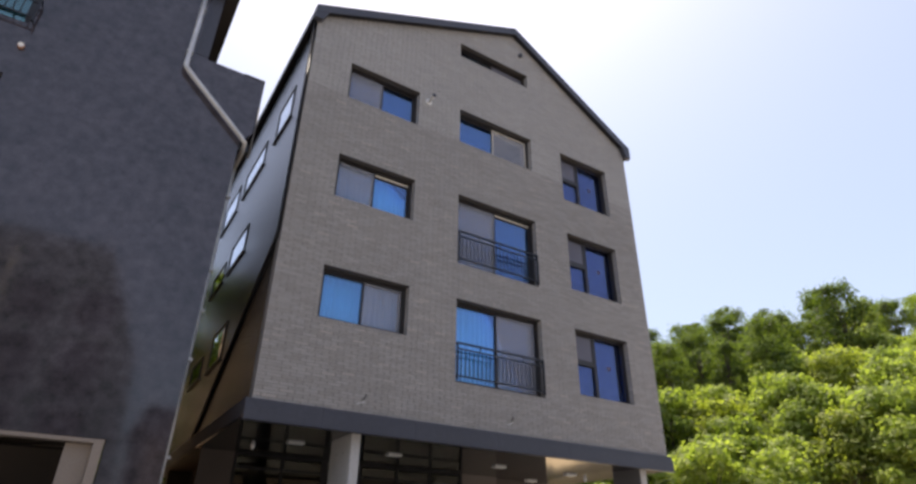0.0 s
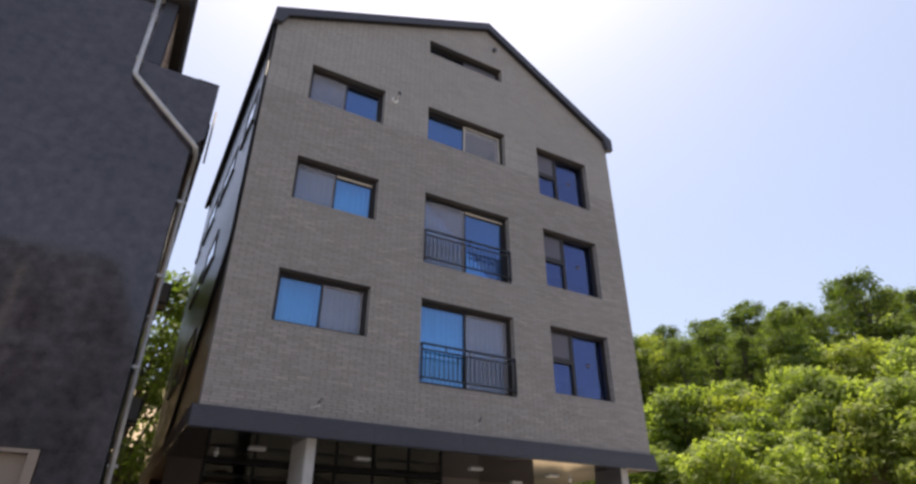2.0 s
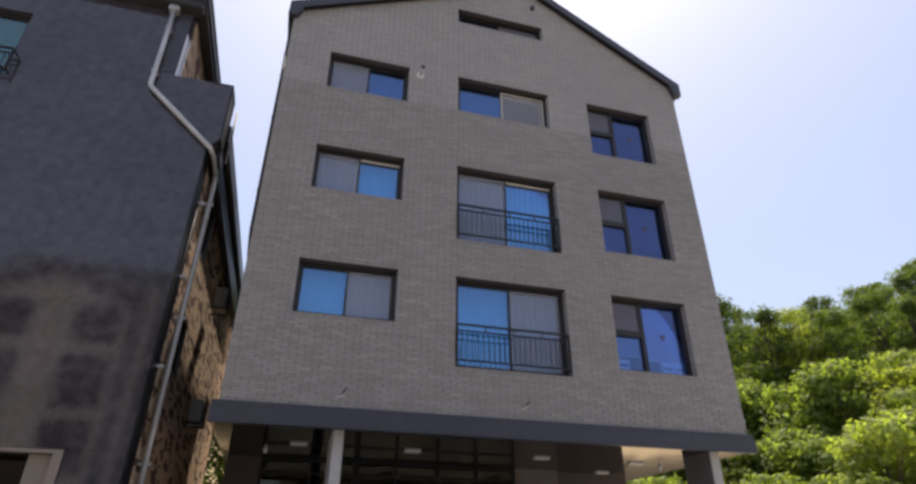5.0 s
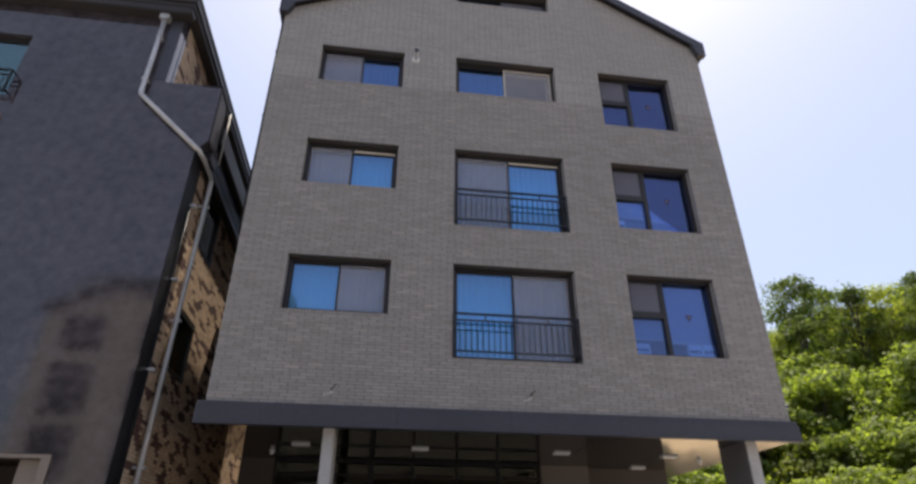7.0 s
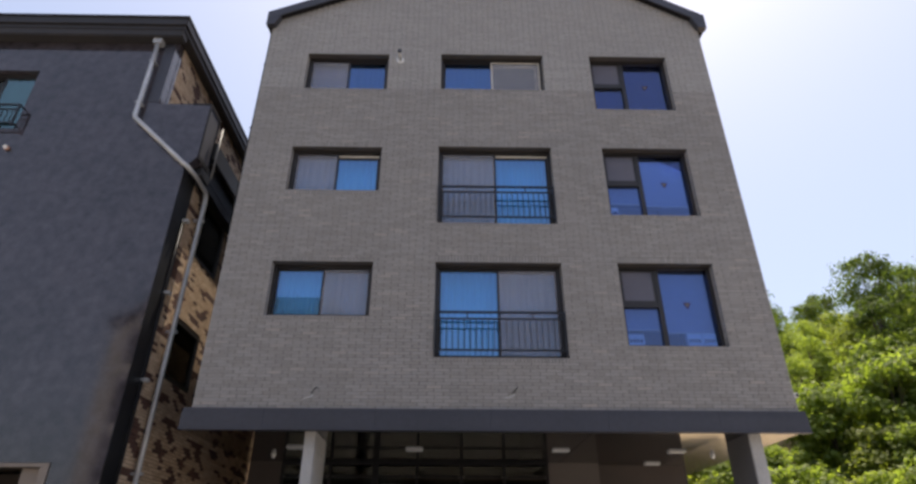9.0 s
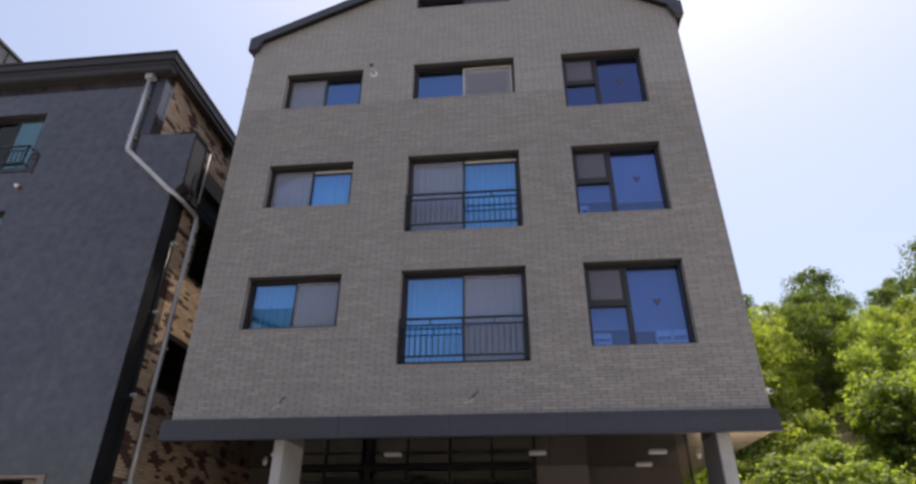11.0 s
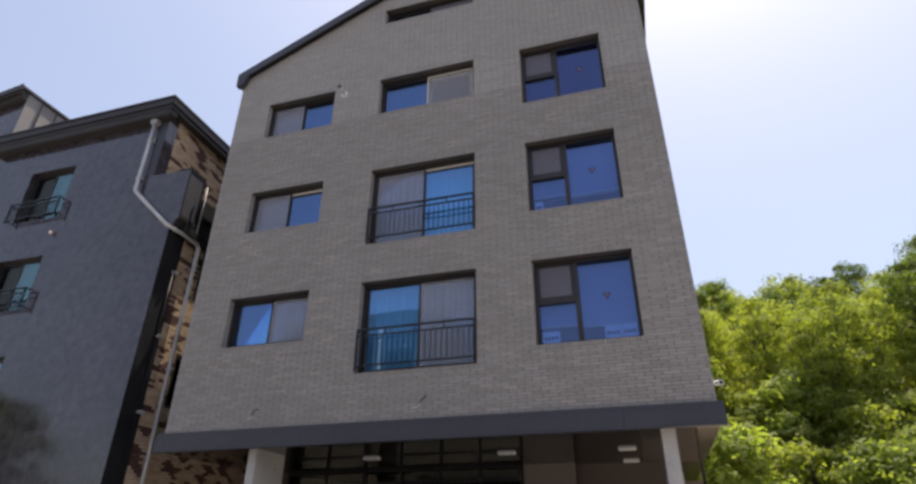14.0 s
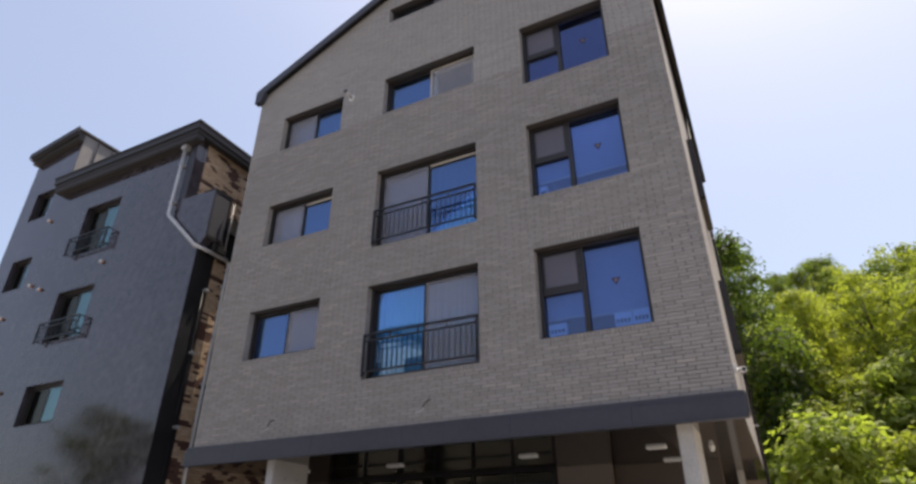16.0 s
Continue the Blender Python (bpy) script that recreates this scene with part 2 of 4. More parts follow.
def raw(name, verts, faces, mat, parent=None, label=""):
    me = bpy.data.meshes.new(name)
    me.from_pydata(verts, [], faces)
    me.materials.append(mat)
    return finish(new(name, me), parent, label)


def box(bm, x0, x1, y0, y1, z0, z1, bevel=0.0):
    m = Matrix.Translation(((x0 + x1) / 2, (y0 + y1) / 2, (z0 + z1) / 2)) @ Matrix.Diagonal((abs(x1 - x0), abs(y1 - y0), abs(z1 - z0), 1))
    made = bmesh.ops.create_cube(bm, size=1, matrix=m)
    if bevel:
        edges = {e for v in made["verts"] for e in v.link_edges}
        bmesh.ops.bevel(bm, geom=list(edges), offset=bevel, segments=2, affect="EDGES")
    return bm


def boxes(*items, bevel=0.0):
    bm = bmesh.new()
    for it in items:
        box(bm, *it, bevel=bevel)
    return bm


def tube(bm, path, r, sides=12, r1=None):
    """A round bar along a path, capped."""
    path = [Vector(p) for p in path]
    rings = []
    for i, p in enumerate(path):
        d = ((path[i + 1] - p).normalized() if i + 1 < len(path) else Vector()) + ((p - path[i - 1]).normalized() if i else Vector())
        d.normalize()
        a = d.orthogonal().normalized() if not rings else (last - d * last.dot(d)).normalized()
        last, b = a, d.cross(a)
        rad = r if r1 is None else r + (r1 - r) * i / (len(path) - 1)
        rings.append([bm.verts.new(p + (a * math.cos(k * math.tau / sides) + b * math.sin(k * math.tau / sides)) * rad) for k in range(sides)])
    for q, s in zip(rings, rings[1:]):
        for k in range(sides):
            bm.faces.new((q[k], q[(k + 1) % sides], s[(k + 1) % sides], s[k])).smooth = True
    bm.faces.new(rings[0][::-1])
    bm.faces.new(rings[-1])
    return bm


def extruded(bm, outline, holes, y0, y1):
    """A wall sheet in x and z with holes, from y0 to y1."""
    edges = []
    for loop in (outline, *holes):
        vs = [bm.verts.new((x, y0, z)) for x, z in loop]
        edges += [bm.edges.new((a, b)) for a, b in zip(vs, vs[1:] + vs[:1])]
    made = bmesh.ops.triangle_fill(bm, use_beauty=True, edges=edges)
    faces = [f for f in made["geom"] if isinstance(f, bmesh.types.BMFace)]
    out = bmesh.ops.extrude_face_region(bm, geom=faces)
    bmesh.ops.translate(bm, vec=(0, y1 - y0, 0), verts=[v for v in out["geom"] if isinstance(v, bmesh.types.BMVert)])
    return bm


def turned(bm, m):
    bmesh.ops.transform(bm, matrix=m, verts=bm.verts)
    return bm


def rect(x0, x1, z0, z1):
    return [(x0, z0), (x1, z0), (x1, z1), (x0, z1)]


def ring(bm, x0, x1, y0, y1, z0, z1, w):
    """A rectangular frame of bars of width w."""
    for it in ((x0, x0 + w, y0, y1, z0, z1), (x1 - w, x1, y0, y1, z0, z1), (x0 + w, x1 - w, y0, y1, z1 - w, z1), (x0 + w, x1 - w, y0, y1, z0, z0 + w)):
        box(bm, *it)
    return bm


BRICK_FACES = [(0, 1, 5, 4), (1, 2, 6, 5), (2, 3, 7, 6), (3, 0, 4, 7), (4, 5, 6, 7)]


def brick_shape(x0, x1, y0, y1, z0, z1, c=0.0015):
    """A brick with a worn front edge: five faces, the front one slightly smaller."""
    return [(x0, y1, z0), (x1, y1, z0), (x1, y1, z1), (x0, y1, z1), (x0 + c, y0, z0 + c), (x1 - c, y0, z0 + c), (x1 - c, y0, z1 - c), (x0 + c, y0, z1 - c)]


class Bricks:
    """Collects bricks into one mesh."""

    def __init__(self):
        self.v, self.f = [], []

    def add(self, *span):
        k = len(self.v)
        self.v += brick_shape(*span)
        self.f += [tuple(i + k for i in f) for f in BRICK_FACES]


def intervals(x0, x1, cuts):
    """What is left of x0..x1 once the cuts are taken out."""
    left = [(x0, x1)]
    for a, b in cuts:
        left = [p for u, v in left for p in ((u, min(v, a)), (max(u, b), v)) if p[1] - p[0] > 0.02]
    return left


# ---- ground ----
def rise(x, y):
    """How far a place lies up the hill from its foot."""
    return max(y - 31.0, 0.85 * (x - 30.5) + 0.35 * (y - 20), 0.0)


def height(x, y):
    d = min(rise(x, y), 50.0)
    return min(0.8 * d * (1 - math.exp(-d / 4)), 5.6 + 0.32 * d) + (0.6 * noise.noise((x * 0.1, y * 0.1, 0)) if d > 2 else 0)


def ground():
    xs = [-600, -200, -80] + [-50 + 3 * i for i in range(60)] + [200, 400, 800]
    ys = [-600, -200, -60] + [-30 + 3 * i for i in range(50)] + [200, 400, 800]
    vs = [(x, y, height(min(x, 125), min(y, 120)) if y > 14 else 0.0) for y in ys for x in xs]
    w = len(xs)
    fs = [(j * w + i, j * w + i + 1, (j + 1) * w + i + 1, (j + 1) * w + i) for j in range(len(ys) - 1) for i in range(w - 1)]
    g = raw("ground", vs, fs, SOIL)
    tagged(g, "tan bare earth of the yard and hillside", "ground", kind="structure")
    tagged(part("road", boxes((-150, 150, -90, 4.5, -0.2, 0.02)), ASPHALT), "pale worn concrete road before the buildings", "road", kind="structure")
    tagged(part("pavement", boxes((-60, 24, 4.5, 18, -0.2, 0.14)), PAVING), "pale concrete forecourt before the buildings", "pavement", kind="structure")


ground()

# ---- the grey brick apartment house ----
FX0, FX1, FY, FZ0 = 2.72, 13.72, 11.09, 4.03
BACK = 21.5
APEX, EAVE_L, EAVE_R = (9.08, 16.95), (FX0, 13.95), (FX1, 14.08)
house = thing("apartment_building", (8.2, 11.09, 0.14), "grey brick apartment house with a dark gable roof, raised on columns", "building")
# openings: x0, x1, z0, z1
OPEN = {
    "11": (3.745, 5.765, 11.68, 12.82), "12": (7.065, 9.61, 11.71, 12.86), "13": (10.78, 12.71, 11.13, 12.85),
    "21": (3.73, 5.765, 8.75, 9.925), "22": (7.05, 9.615, 7.95, 9.97), "23": (10.785, 12.735, 8.19, 9.975),
    "31": (3.72, 5.77, 5.83, 7.01), "32": (7.04, 9.62, 5.01, 7.02), "33": (10.775, 12.73, 5.265, 7.035),
    "attic": (7.06, 9.61, 14.94, 15.46),
}


def roofline(x):
    (ax, az), (lx, lz), (rx, rz) = APEX, EAVE_L, EAVE_R
    return lz + (az - lz) * (x - lx) / (ax - lx) if x < ax else rz + (az - rz) * (rx - x) / (rx - ax)


wall_front = part("wall", extruded(bmesh.new(), [(FX0, FZ0), (FX1, FZ0), EAVE_R, APEX, EAVE_L], [rect(*o) for o in OPEN.values()], FY + 0.008, FY + 0.26),
                  MORTAR, house, "grey-brown brick front wall with dark recessed joints")

COURSE, LENGTH, JOINT, BED, DIVIDE = 0.064, 0.30, 0.0135, 0.006, 11.70


def above(z):
    """The course line that closes the soldier bricks over an opening whose head is at z."""
    return FZ0 + math.ceil((z + 0.085 - FZ0) / COURSE) * COURSE


def below(z):
    return FZ0 + math.floor((z - 0.06 - FZ0) / COURSE) * COURSE


def front_brickwork():
    rng = random.Random(3)
    low, high, single, stacks = Bricks(), Bricks(), {}, []
    rows = int((APEX[1] - FZ0) / COURSE)
    for k in range(rows):
        z0 = FZ0 + k * COURSE + BED / 2 + (rng.uniform(-0.0015, 0.0015) if k > 7 else 0)
        z1 = z0 + COURSE - BED
        a, b = FX0, FX1
        while a < APEX[0] and roofline(a) < z1:
            a += 0.02
        while b > APEX[0] and roofline(b) < z1:
            b -= 0.02
        if b - a < 0.1:
            continue
        cuts = [(x0, x1) for x0, x1, o0, o1 in OPEN.values() if z1 > below(o0) + 0.01 and z0 < above(o1) - 0.01]
        shift = (0, 0.15)[k % 2] + rng.choice((0, 0, 0, 0.015, 0.03))
        for u, v in intervals(a, b, cuts):
            spans, i = [], math.floor((u - FX0 - shift) / LENGTH)
            while FX0 + shift + i * LENGTH < v:
                s, e = max(u, FX0 + shift + i * LENGTH), min(v, FX0 + shift + (i + 1) * LENGTH - JOINT)
                i += 1
                if e > s:
                    spans.append([s, e])
            # a sliver at either end grows into its neighbour
            if len(spans) > 1 and spans[0][1] - spans[0][0] < 0.045:
                spans[1][0] = spans.pop(0)[0]
            if len(spans) > 1 and spans[-1][1] - spans[-1][0] < 0.045:
                spans[-2][1] = spans.pop()[1]
            if spans:
                spans[-1][1] = v
            for s, e in spans:
                upper = z0 > DIVIDE
                y = FY + rng.uniform(-0.0015, 0.0015) + (0.003 if upper else 0)
                if k < 7:
                    size = round(e - s, 3)
                    if size not in single:
                        me = bpy.data.meshes.new("brick")
                        me.from_pydata(brick_shape(0, size, 0, 0.03, 0, COURSE - BED), [], BRICK_FACES)
                        me.materials.append(BRICK)
                        single[size] = me
                    stacks.append((single[size], (s, y, z0)))
                else:
                    (high if upper else low).add(s, e, y, FY + 0.04, z0, z1)
    # soldier bricks over the openings, rowlocks under them
    for x0, x1, z0, z1 in OPEN.values():
        count = round((x1 - x0) / 0.066)
        w = (x1 - x0) / count
        for i in range(count):
            y = FY + rng.uniform(-0.002, 0.002)
            s = x0 + i * w
            (high if z1 > DIVIDE else low).add(s + 0.006, s + w - 0.006, y, FY + 0.10, z1, above(z1) - BED / 2)
            (high if z0 > DIVIDE + 0.1 else low).add(s + 0.006, s + w - 0.006, y, FY + 0.10, below(z0) + BED / 2, z0)
    for name, bricks, mat in (("brickwork", low, BRICK), ("brickwork", high, BRICK_PALE)):
        tagged(raw(name, bricks.v, bricks.f, mat, wall_front, "long thin grey-brown bricks in running bond"), kind="stuff")
    return stacks


BRICK_STACK = front_brickwork()

# reveals: brick returns at the jambs, a brown metal lining under the head
def reveals():
    rng = random.Random(12)
    for key, (x0, x1, z0, z1) in OPEN.items():
        part("reveal_lining", boxes((x0 + 0.001, x1 - 0.001, FY + 0.012, FY + 0.158, z1 - 0.012, z1 - 0.001)), REVEAL, wall_front, "brown metal lining under the window head")
        part("reveal_sill", boxes((x0 + 0.001, x1 - 0.001, FY + 0.10, FY + 0.158, z0 + 0.001, z0 + 0.010)), FRAME, wall_front)
        jamb = Bricks()
        for k in range(int((z1 - z0) / COURSE)):
            za = z0 + 0.004 + k * COURSE
            for a, b in ((x0 - 0.001, x0 + 0.004), (x1 - 0.004, x1 + 0.001)):
                w = rng.uniform(0, 0.001)
                jamb.add(a - w, b + w, FY + 0.014, FY + 0.156, za, min(za + COURSE - BED, z1 - 0.014))
        upper = z0 > DIVIDE - 0.2
        tagged(raw("jamb_bricks", jamb.v, jamb.f, BRICK_PALE if upper else BRICK, wall_front, "brick returns of the window reveal"), kind="stuff")


reveals()

# side and back walls with openings for the side windows
def side_wall(x0, x1, eave, holes, mat, label):
    bm = extruded(bmesh.new(), [(FY + 0.262, FZ0 - 0.29), (BACK, FZ0 - 0.29), (BACK, eave), (FY + 0.262, eave)], [rect(*h) for h in holes], 0, x1 - x0)
    # outline was in (along y, z); lay it on x
    turned(bm, Matrix(((0, 1, 0, x0), (1, 0, 0, 0), (0, 0, 1, 0), (0, 0, 0, 1))))
    return part("side_wall", bm, mat, house, label)


LEFT_HOLES = [(12.25, 13.6, 11.4, 12.45), (14.55, 16.75, 11.3, 12.15), (17.5, 19.5, 11.25, 12.25), (20.3, 21.2, 11.3, 12.1), (14.8, 16.6, 8.65, 9.5), (17.15, 18.8, 8.65, 9.3), (14.95, 16.5, 5.75, 6.75), (17.45, 19.0, 5.85, 6.5)]
RIGHT_HOLES = [(14.3, 15.9, 5.6, 7.0), (14.3, 15.9, 9.2, 10.7)]
side_wall(FX0 + 0.003, FX0 + 0.25, EAVE_L[1] - 0.01, LEFT_HOLES, DARK_RENDER, "dark smooth side wall")
side_wall(FX1 - 0.25, FX1 - 0.003, EAVE_R[1] - 0.01, RIGHT_HOLES, BRICK, "grey-brown side wall")
part("rear_wall", boxes((FX0 + 0.26, FX1 - 0.26, BACK - 0.25, BACK, 0.14, 14.0)), DARK_RENDER, house)
part("floor_slab", boxes((FX0 + 0.26, FX1 - 0.26, FY + 0.27, BACK - 0.26, 3.86, 4.3)), CONCRETE, house)


def roof():
    (ax, az), top = APEX, 0.17
    for name, (ex, ez), out in (("roof_slope", EAVE_L, -0.13), ("roof_slope", EAVE_R, 0.17)):
        slope = (ez - az) / (ex - ax)
        x = ex + out
        z = ez + slope * out
        up = top * math.sqrt(1 + slope * slope)
        bm = bmesh.new()
        outline = [(ax, az + 0.002), (x, z + 0.002), (x, z + up), (ax, az + up)]
        extruded(bm, outline, [], FY - 0.13, BACK + 0.1)
        part(name, bm, ROOF_METAL, house, "dark standing-seam metal roof slope")
        # rake trim: a deeper board at the gable with a lip
        bm = bmesh.new()
        extruded(bm, [(ax, az - 0.05), (x, z - 0.05), (x, z + up + 0.03), (ax, az + up + 0.03)], [], FY - 0.17, FY - 0.132)
        extruded(bm, [(ax, az + up + 0.002), (x, z + up + 0.002), (x, z + up + 0.05), (ax, az + up + 0.05)], [], FY - 0.132, FY + 0.05)
        part("rake_trim", bm, FASCIA, house, "charcoal metal verge trim")
        # boxed eave end under the trim
        bm = bmesh.new()
        s = 1 if out < 0 else -1
        extruded(bm, [(x, z - 0.22), (x + s * 0.2, z - 0.22 + 0.02), (x + s * 0.34, z + slope * s * 0.34 - 0.052), (x, z - 0.052)], [], FY - 0.165, FY - 0.012)
        part("eave_return", bm, FASCIA, house)
        # gutter along the eave
        bm = boxes((x - 0.02 if out < 0 else x - 0.10, x + 0.10 if out < 0 else x + 0.02, FY - 0.10, BACK, z - 0.14, z - 0.002), bevel=0.02)
        part("gutter", bm, ROOF_METAL, house)
    # standing seams
    for i in range(14):
        y = FY + 0.5 + i * 0.72
        bm = bmesh.new()
        for (ex, ez) in (EAVE_L, EAVE_R):
            slope = (ez - az) / (ex - ax)
            u = top * math.sqrt(1 + slope * slope)
            extruded(bm, [(ax, az + u), (ex, ez + u), (ex, ez + u + 0.03), (ax, az + u + 0.03)], [], y, y + 0.02)
        part("roof_seam", bm, ROOF_METAL, house)


roof()


# ---- band over the columns, soffits, columns ----
def band():
    rng = random.Random(5)
    xs = [2.6, 4.05, 6.05, 8.1, 10.2, 12.2, 13.8]
    for a, b in zip(xs, xs[1:]):
        bm = boxes((a, b - 0.004, FY - 0.105 + rng.uniform(-0.002, 0.002), FY + 0.02, 3.645, 3.935), (a, b - 0.004, FY - 0.07, FY + 0.02, 3.937, 4.03))
        part("band_panel", bm, FASCIA, house, "charcoal metal band panel")
    part("band_lip", boxes((2.6, 13.8, FY - 0.125, FY - 0.106, 3.64, 3.665)), FASCIA, house)
    for x0, x1 in ((2.6, 2.7), (13.72, 13.82)):
        part("band_return", boxes((x0, x1, FY + 0.022, FY + 0.3 if x0 > 9 else BACK, 3.725, 4.03)), FASCIA, house)
    # soffits
    for i in range(5):
        part("soffit_panel", boxes((9.95, 12.42, FY + 0.022 + i * 1.3, FY + 0.018 + (i + 1) * 1.3, 3.68, 3.72)), SOFFIT_DARK, house, "glossy near-black soffit panel")
    for i in range(8):
        part("soffit_panel", boxes((12.424, 13.725, FY + 0.022 + i * 0.75, FY + 0.016 + (i + 1) * 0.75, 3.68, 3.72)), SOFFIT_REFLECT, house, "glossy soffit panel along the open side, reflected brown in its base colour")
    for i in range(4):
        for k in range(3):
            part("soffit_panel", boxes((2.61 + i * 1.8325, 2.606 + (i + 1) * 1.8325, FY + 0.022 + k * 1.3, FY + 0.018 + (k + 1) * 1.3, 3.68, 3.72)), SOFFIT_DARK, house, "glossy near-black soffit panel")
    part("soffit_panel", boxes((2.61, 9.946, FY + 3.925, BACK - 0.3, 3.68, 3.72)), WOOD, house, "dark wooden lobby ceiling")
    part("soffit_panel", boxes((12.424, 13.72, FY + 6.03, FY + 6.525, 3.68, 3.72)), SOFFIT_REFLECT, house)
    part("soffit_panel", boxes((9.95, 13.72, FY + 6.53, BACK - 0.3, 3.68, 3.72)), SOFFIT_DARK, house)
    for x0, x1, y1, who in ((4.77, 4.965, 12.3, "narrow pale concrete column with tie holes"), (12.77, 13.0, 12.2, "narrow pale concrete column")):
        col = part("column", boxes((x0, x1, 11.24, y1, 0.14, 3.679), bevel=0.012), CONCRETE, house, who)
        if x0 > 9:
            # thin sheet darkens the face towards the lobby; its shade is painted on
            part("cladding", boxes((x0 - 0.009, x0 - 0.001, 11.25, y1 - 0.01, 0.14, 3.678)), COLUMN_SHADE, col, "darker face of the column, its shade put into the colour")
        for yy in (11.6, 11.95):
            for zz in (3.35, 2.6):
                for xx in (x0, x1) if x0 < 9 else (x1,):
                    part("tie_hole", tube(bmesh.new(), [(xx - 0.004, yy, zz), (xx + 0.004, yy, zz)], 0.013, 8), BLACK, col)


band()


# ---- glazed lobby ----
def lobby():
    y, top = 14.95, 3.679
    xs = [3.5, 4.6, 5.65, 6.62, 7.65, 8.65, 9.65]
    fr = part("shopfront", ring(bmesh.new(), xs[0] - 0.03, xs[-1] + 0.03, y - 0.05, y + 0.05, 0.14, top, 0.06), ROOF_METAL, house, "dark aluminium glazed lobby front")
    for i, x in enumerate(xs[1:-1]):
        w = 0.07 if i == 1 else 0.03
        part("mullion", boxes((x - w, x + w, y - 0.05, y + 0.05, 0.2, top - 0.06)), ROOF_METAL, fr)
    levels = (0.2, 2.2, 3.36, top - 0.06)
    for z in levels[1:-1]:
        for a, b in zip(xs, xs[1:]):
            part("transom", boxes((a + 0.072, b - 0.072, y - 0.045, y + 0.045, z - 0.03, z + 0.03)), ROOF_METAL, fr)
    for a, b in zip(xs, xs[1:]):
        for z0, z1 in zip(levels, levels[1:]):
            p = part("pane", boxes((a + 0.03, b - 0.03, y - 0.006, y + 0.006, z0 + 0.03, z1 - 0.03)), GLASS_DIM, fr)
            p.visible_shadow = False
    # lobby walls
    part("lobby_wall", boxes((2.75, 9.6, 19.4, 19.6, 0.14, 3.678)), TAN_PANEL, house)
    part("lobby_wall", boxes((9.56, 9.66, y + 0.06, 19.39, 0.14, 3.678)), BLACK_PANEL, house)
    part("lobby_wall", boxes((2.72, 3.46, y - 0.04, y + 0.06, 0.14, 3.678), (3.36, 3.46, y + 0.07, 19.39, 0.14, 3.678)), TAN_PANEL, house)
    part("core_wall", boxes((9.69, 10.87, 14.92, 15.12, 0.14, 3.678)), CORE_PANEL, house, "brown panelled wall beside the lobby")
    part("core_wall", boxes((10.88, 13.0, 15.2, 15.4, 0.14, 3.678)), TAN_PANEL, house, "brown panelled wall under the house")


lobby()
part("rear_post", boxes((13.16, 13.30, 17.25, 17.5, 0.14, 3.678), bevel=0.01), CONCRETE, house, "pale concrete post at the rear corner")
# a dark panel here, made brown so the soffit mirrors a brick tone
part("rear_screen", boxes((13.305, 13.72, 17.25, 17.4, 0.14, 3.45)), BROWN_WALL, house, "rear corner panel coloured brown for the soffit reflection")


def ceiling_lamp(x, y):
    lamp = thing("ceiling_lamp", (x, y, 3.679), "small rectangular white ceiling lamp, lit, on the soffit", "lamp", "soffit lamps")
    part("frame", ring(bmesh.new(), x - 0.17, x + 0.17, y - 0.09, y + 0.09, 3.645, 3.679, 0.02), WHITE, lamp)
    part("diffuser", boxes((x - 0.149, x + 0.149, y - 0.069, y + 0.069, 3.65, 3.678)), LAMP_GLOW, lamp, "warm white diffuser")


for x, y in ((4.22, 12.96), (6.64, 13.13), (9.69, 13.16), (12.13, 13.19), (12.14, 14.93)):
    ceiling_lamp(x, y)


# ---- windows of the brick front ----
def window_base(parent, x0, x1, z0, z1, y, mat=FRAME, name="window", w=0.06, deep=0.13, label=""):
    return part(name, ring(bmesh.new(), x0 + 0.008, x1 - 0.008, y, y + deep, z0 + 0.003, z1 - 0.003, w), mat, parent, label)


def pane(win, x0, x1, z0, z1, y, mat):
    p = part("pane", boxes((x0, x1, y, y + 0.008, z0, z1)), mat, win)
    p.visible_shadow = False
    return p


def sash(win, x0, x1, z0, z1, y, glass, w=0.045, mat=FRAME):
    s = part("sash", ring(bmesh.new(), x0, x1, y, y + 0.035, z0, z1, w), mat, win)
    pane(win, x0 + w, x1 - w, z0 + w, z1 - w, y + 0.014, glass)
    return s


def screen(win, x0, x1, z0, z1, y, mesh=SCREEN, frame_mat=FRAME, w=0.035):
    part("screen_frame", ring(bmesh.new(), x0, x1, y, y + 0.02, z0, z1, w), frame_mat, win)
    part("insect_screen", boxes((x0 + w, x1 - w, y + 0.008, y + 0.011, z0 + w, z1 - w)), mesh, win, "grey insect screen")


def room(parent, x0, x1, z0, z1, y, deep=2.4):
    """The room behind a window, open towards it."""
    a, b, c, d = x0 - 0.25, x1 + 0.25, z0 - 0.3, z1 + 0.12
    bm = boxes((a, b, y + deep, y + deep + 0.1, c, d), (a - 0.1, a - 0.002, y, y + deep, c, d), (b + 0.002, b + 0.1, y, y + deep, c, d),
               (a, b, y, y + deep, d + 0.002, d + 0.1), (a, b, y, y + deep, c - 0.1, c - 0.002))
    part("room", bm, ROOM, parent, "plain pale room")


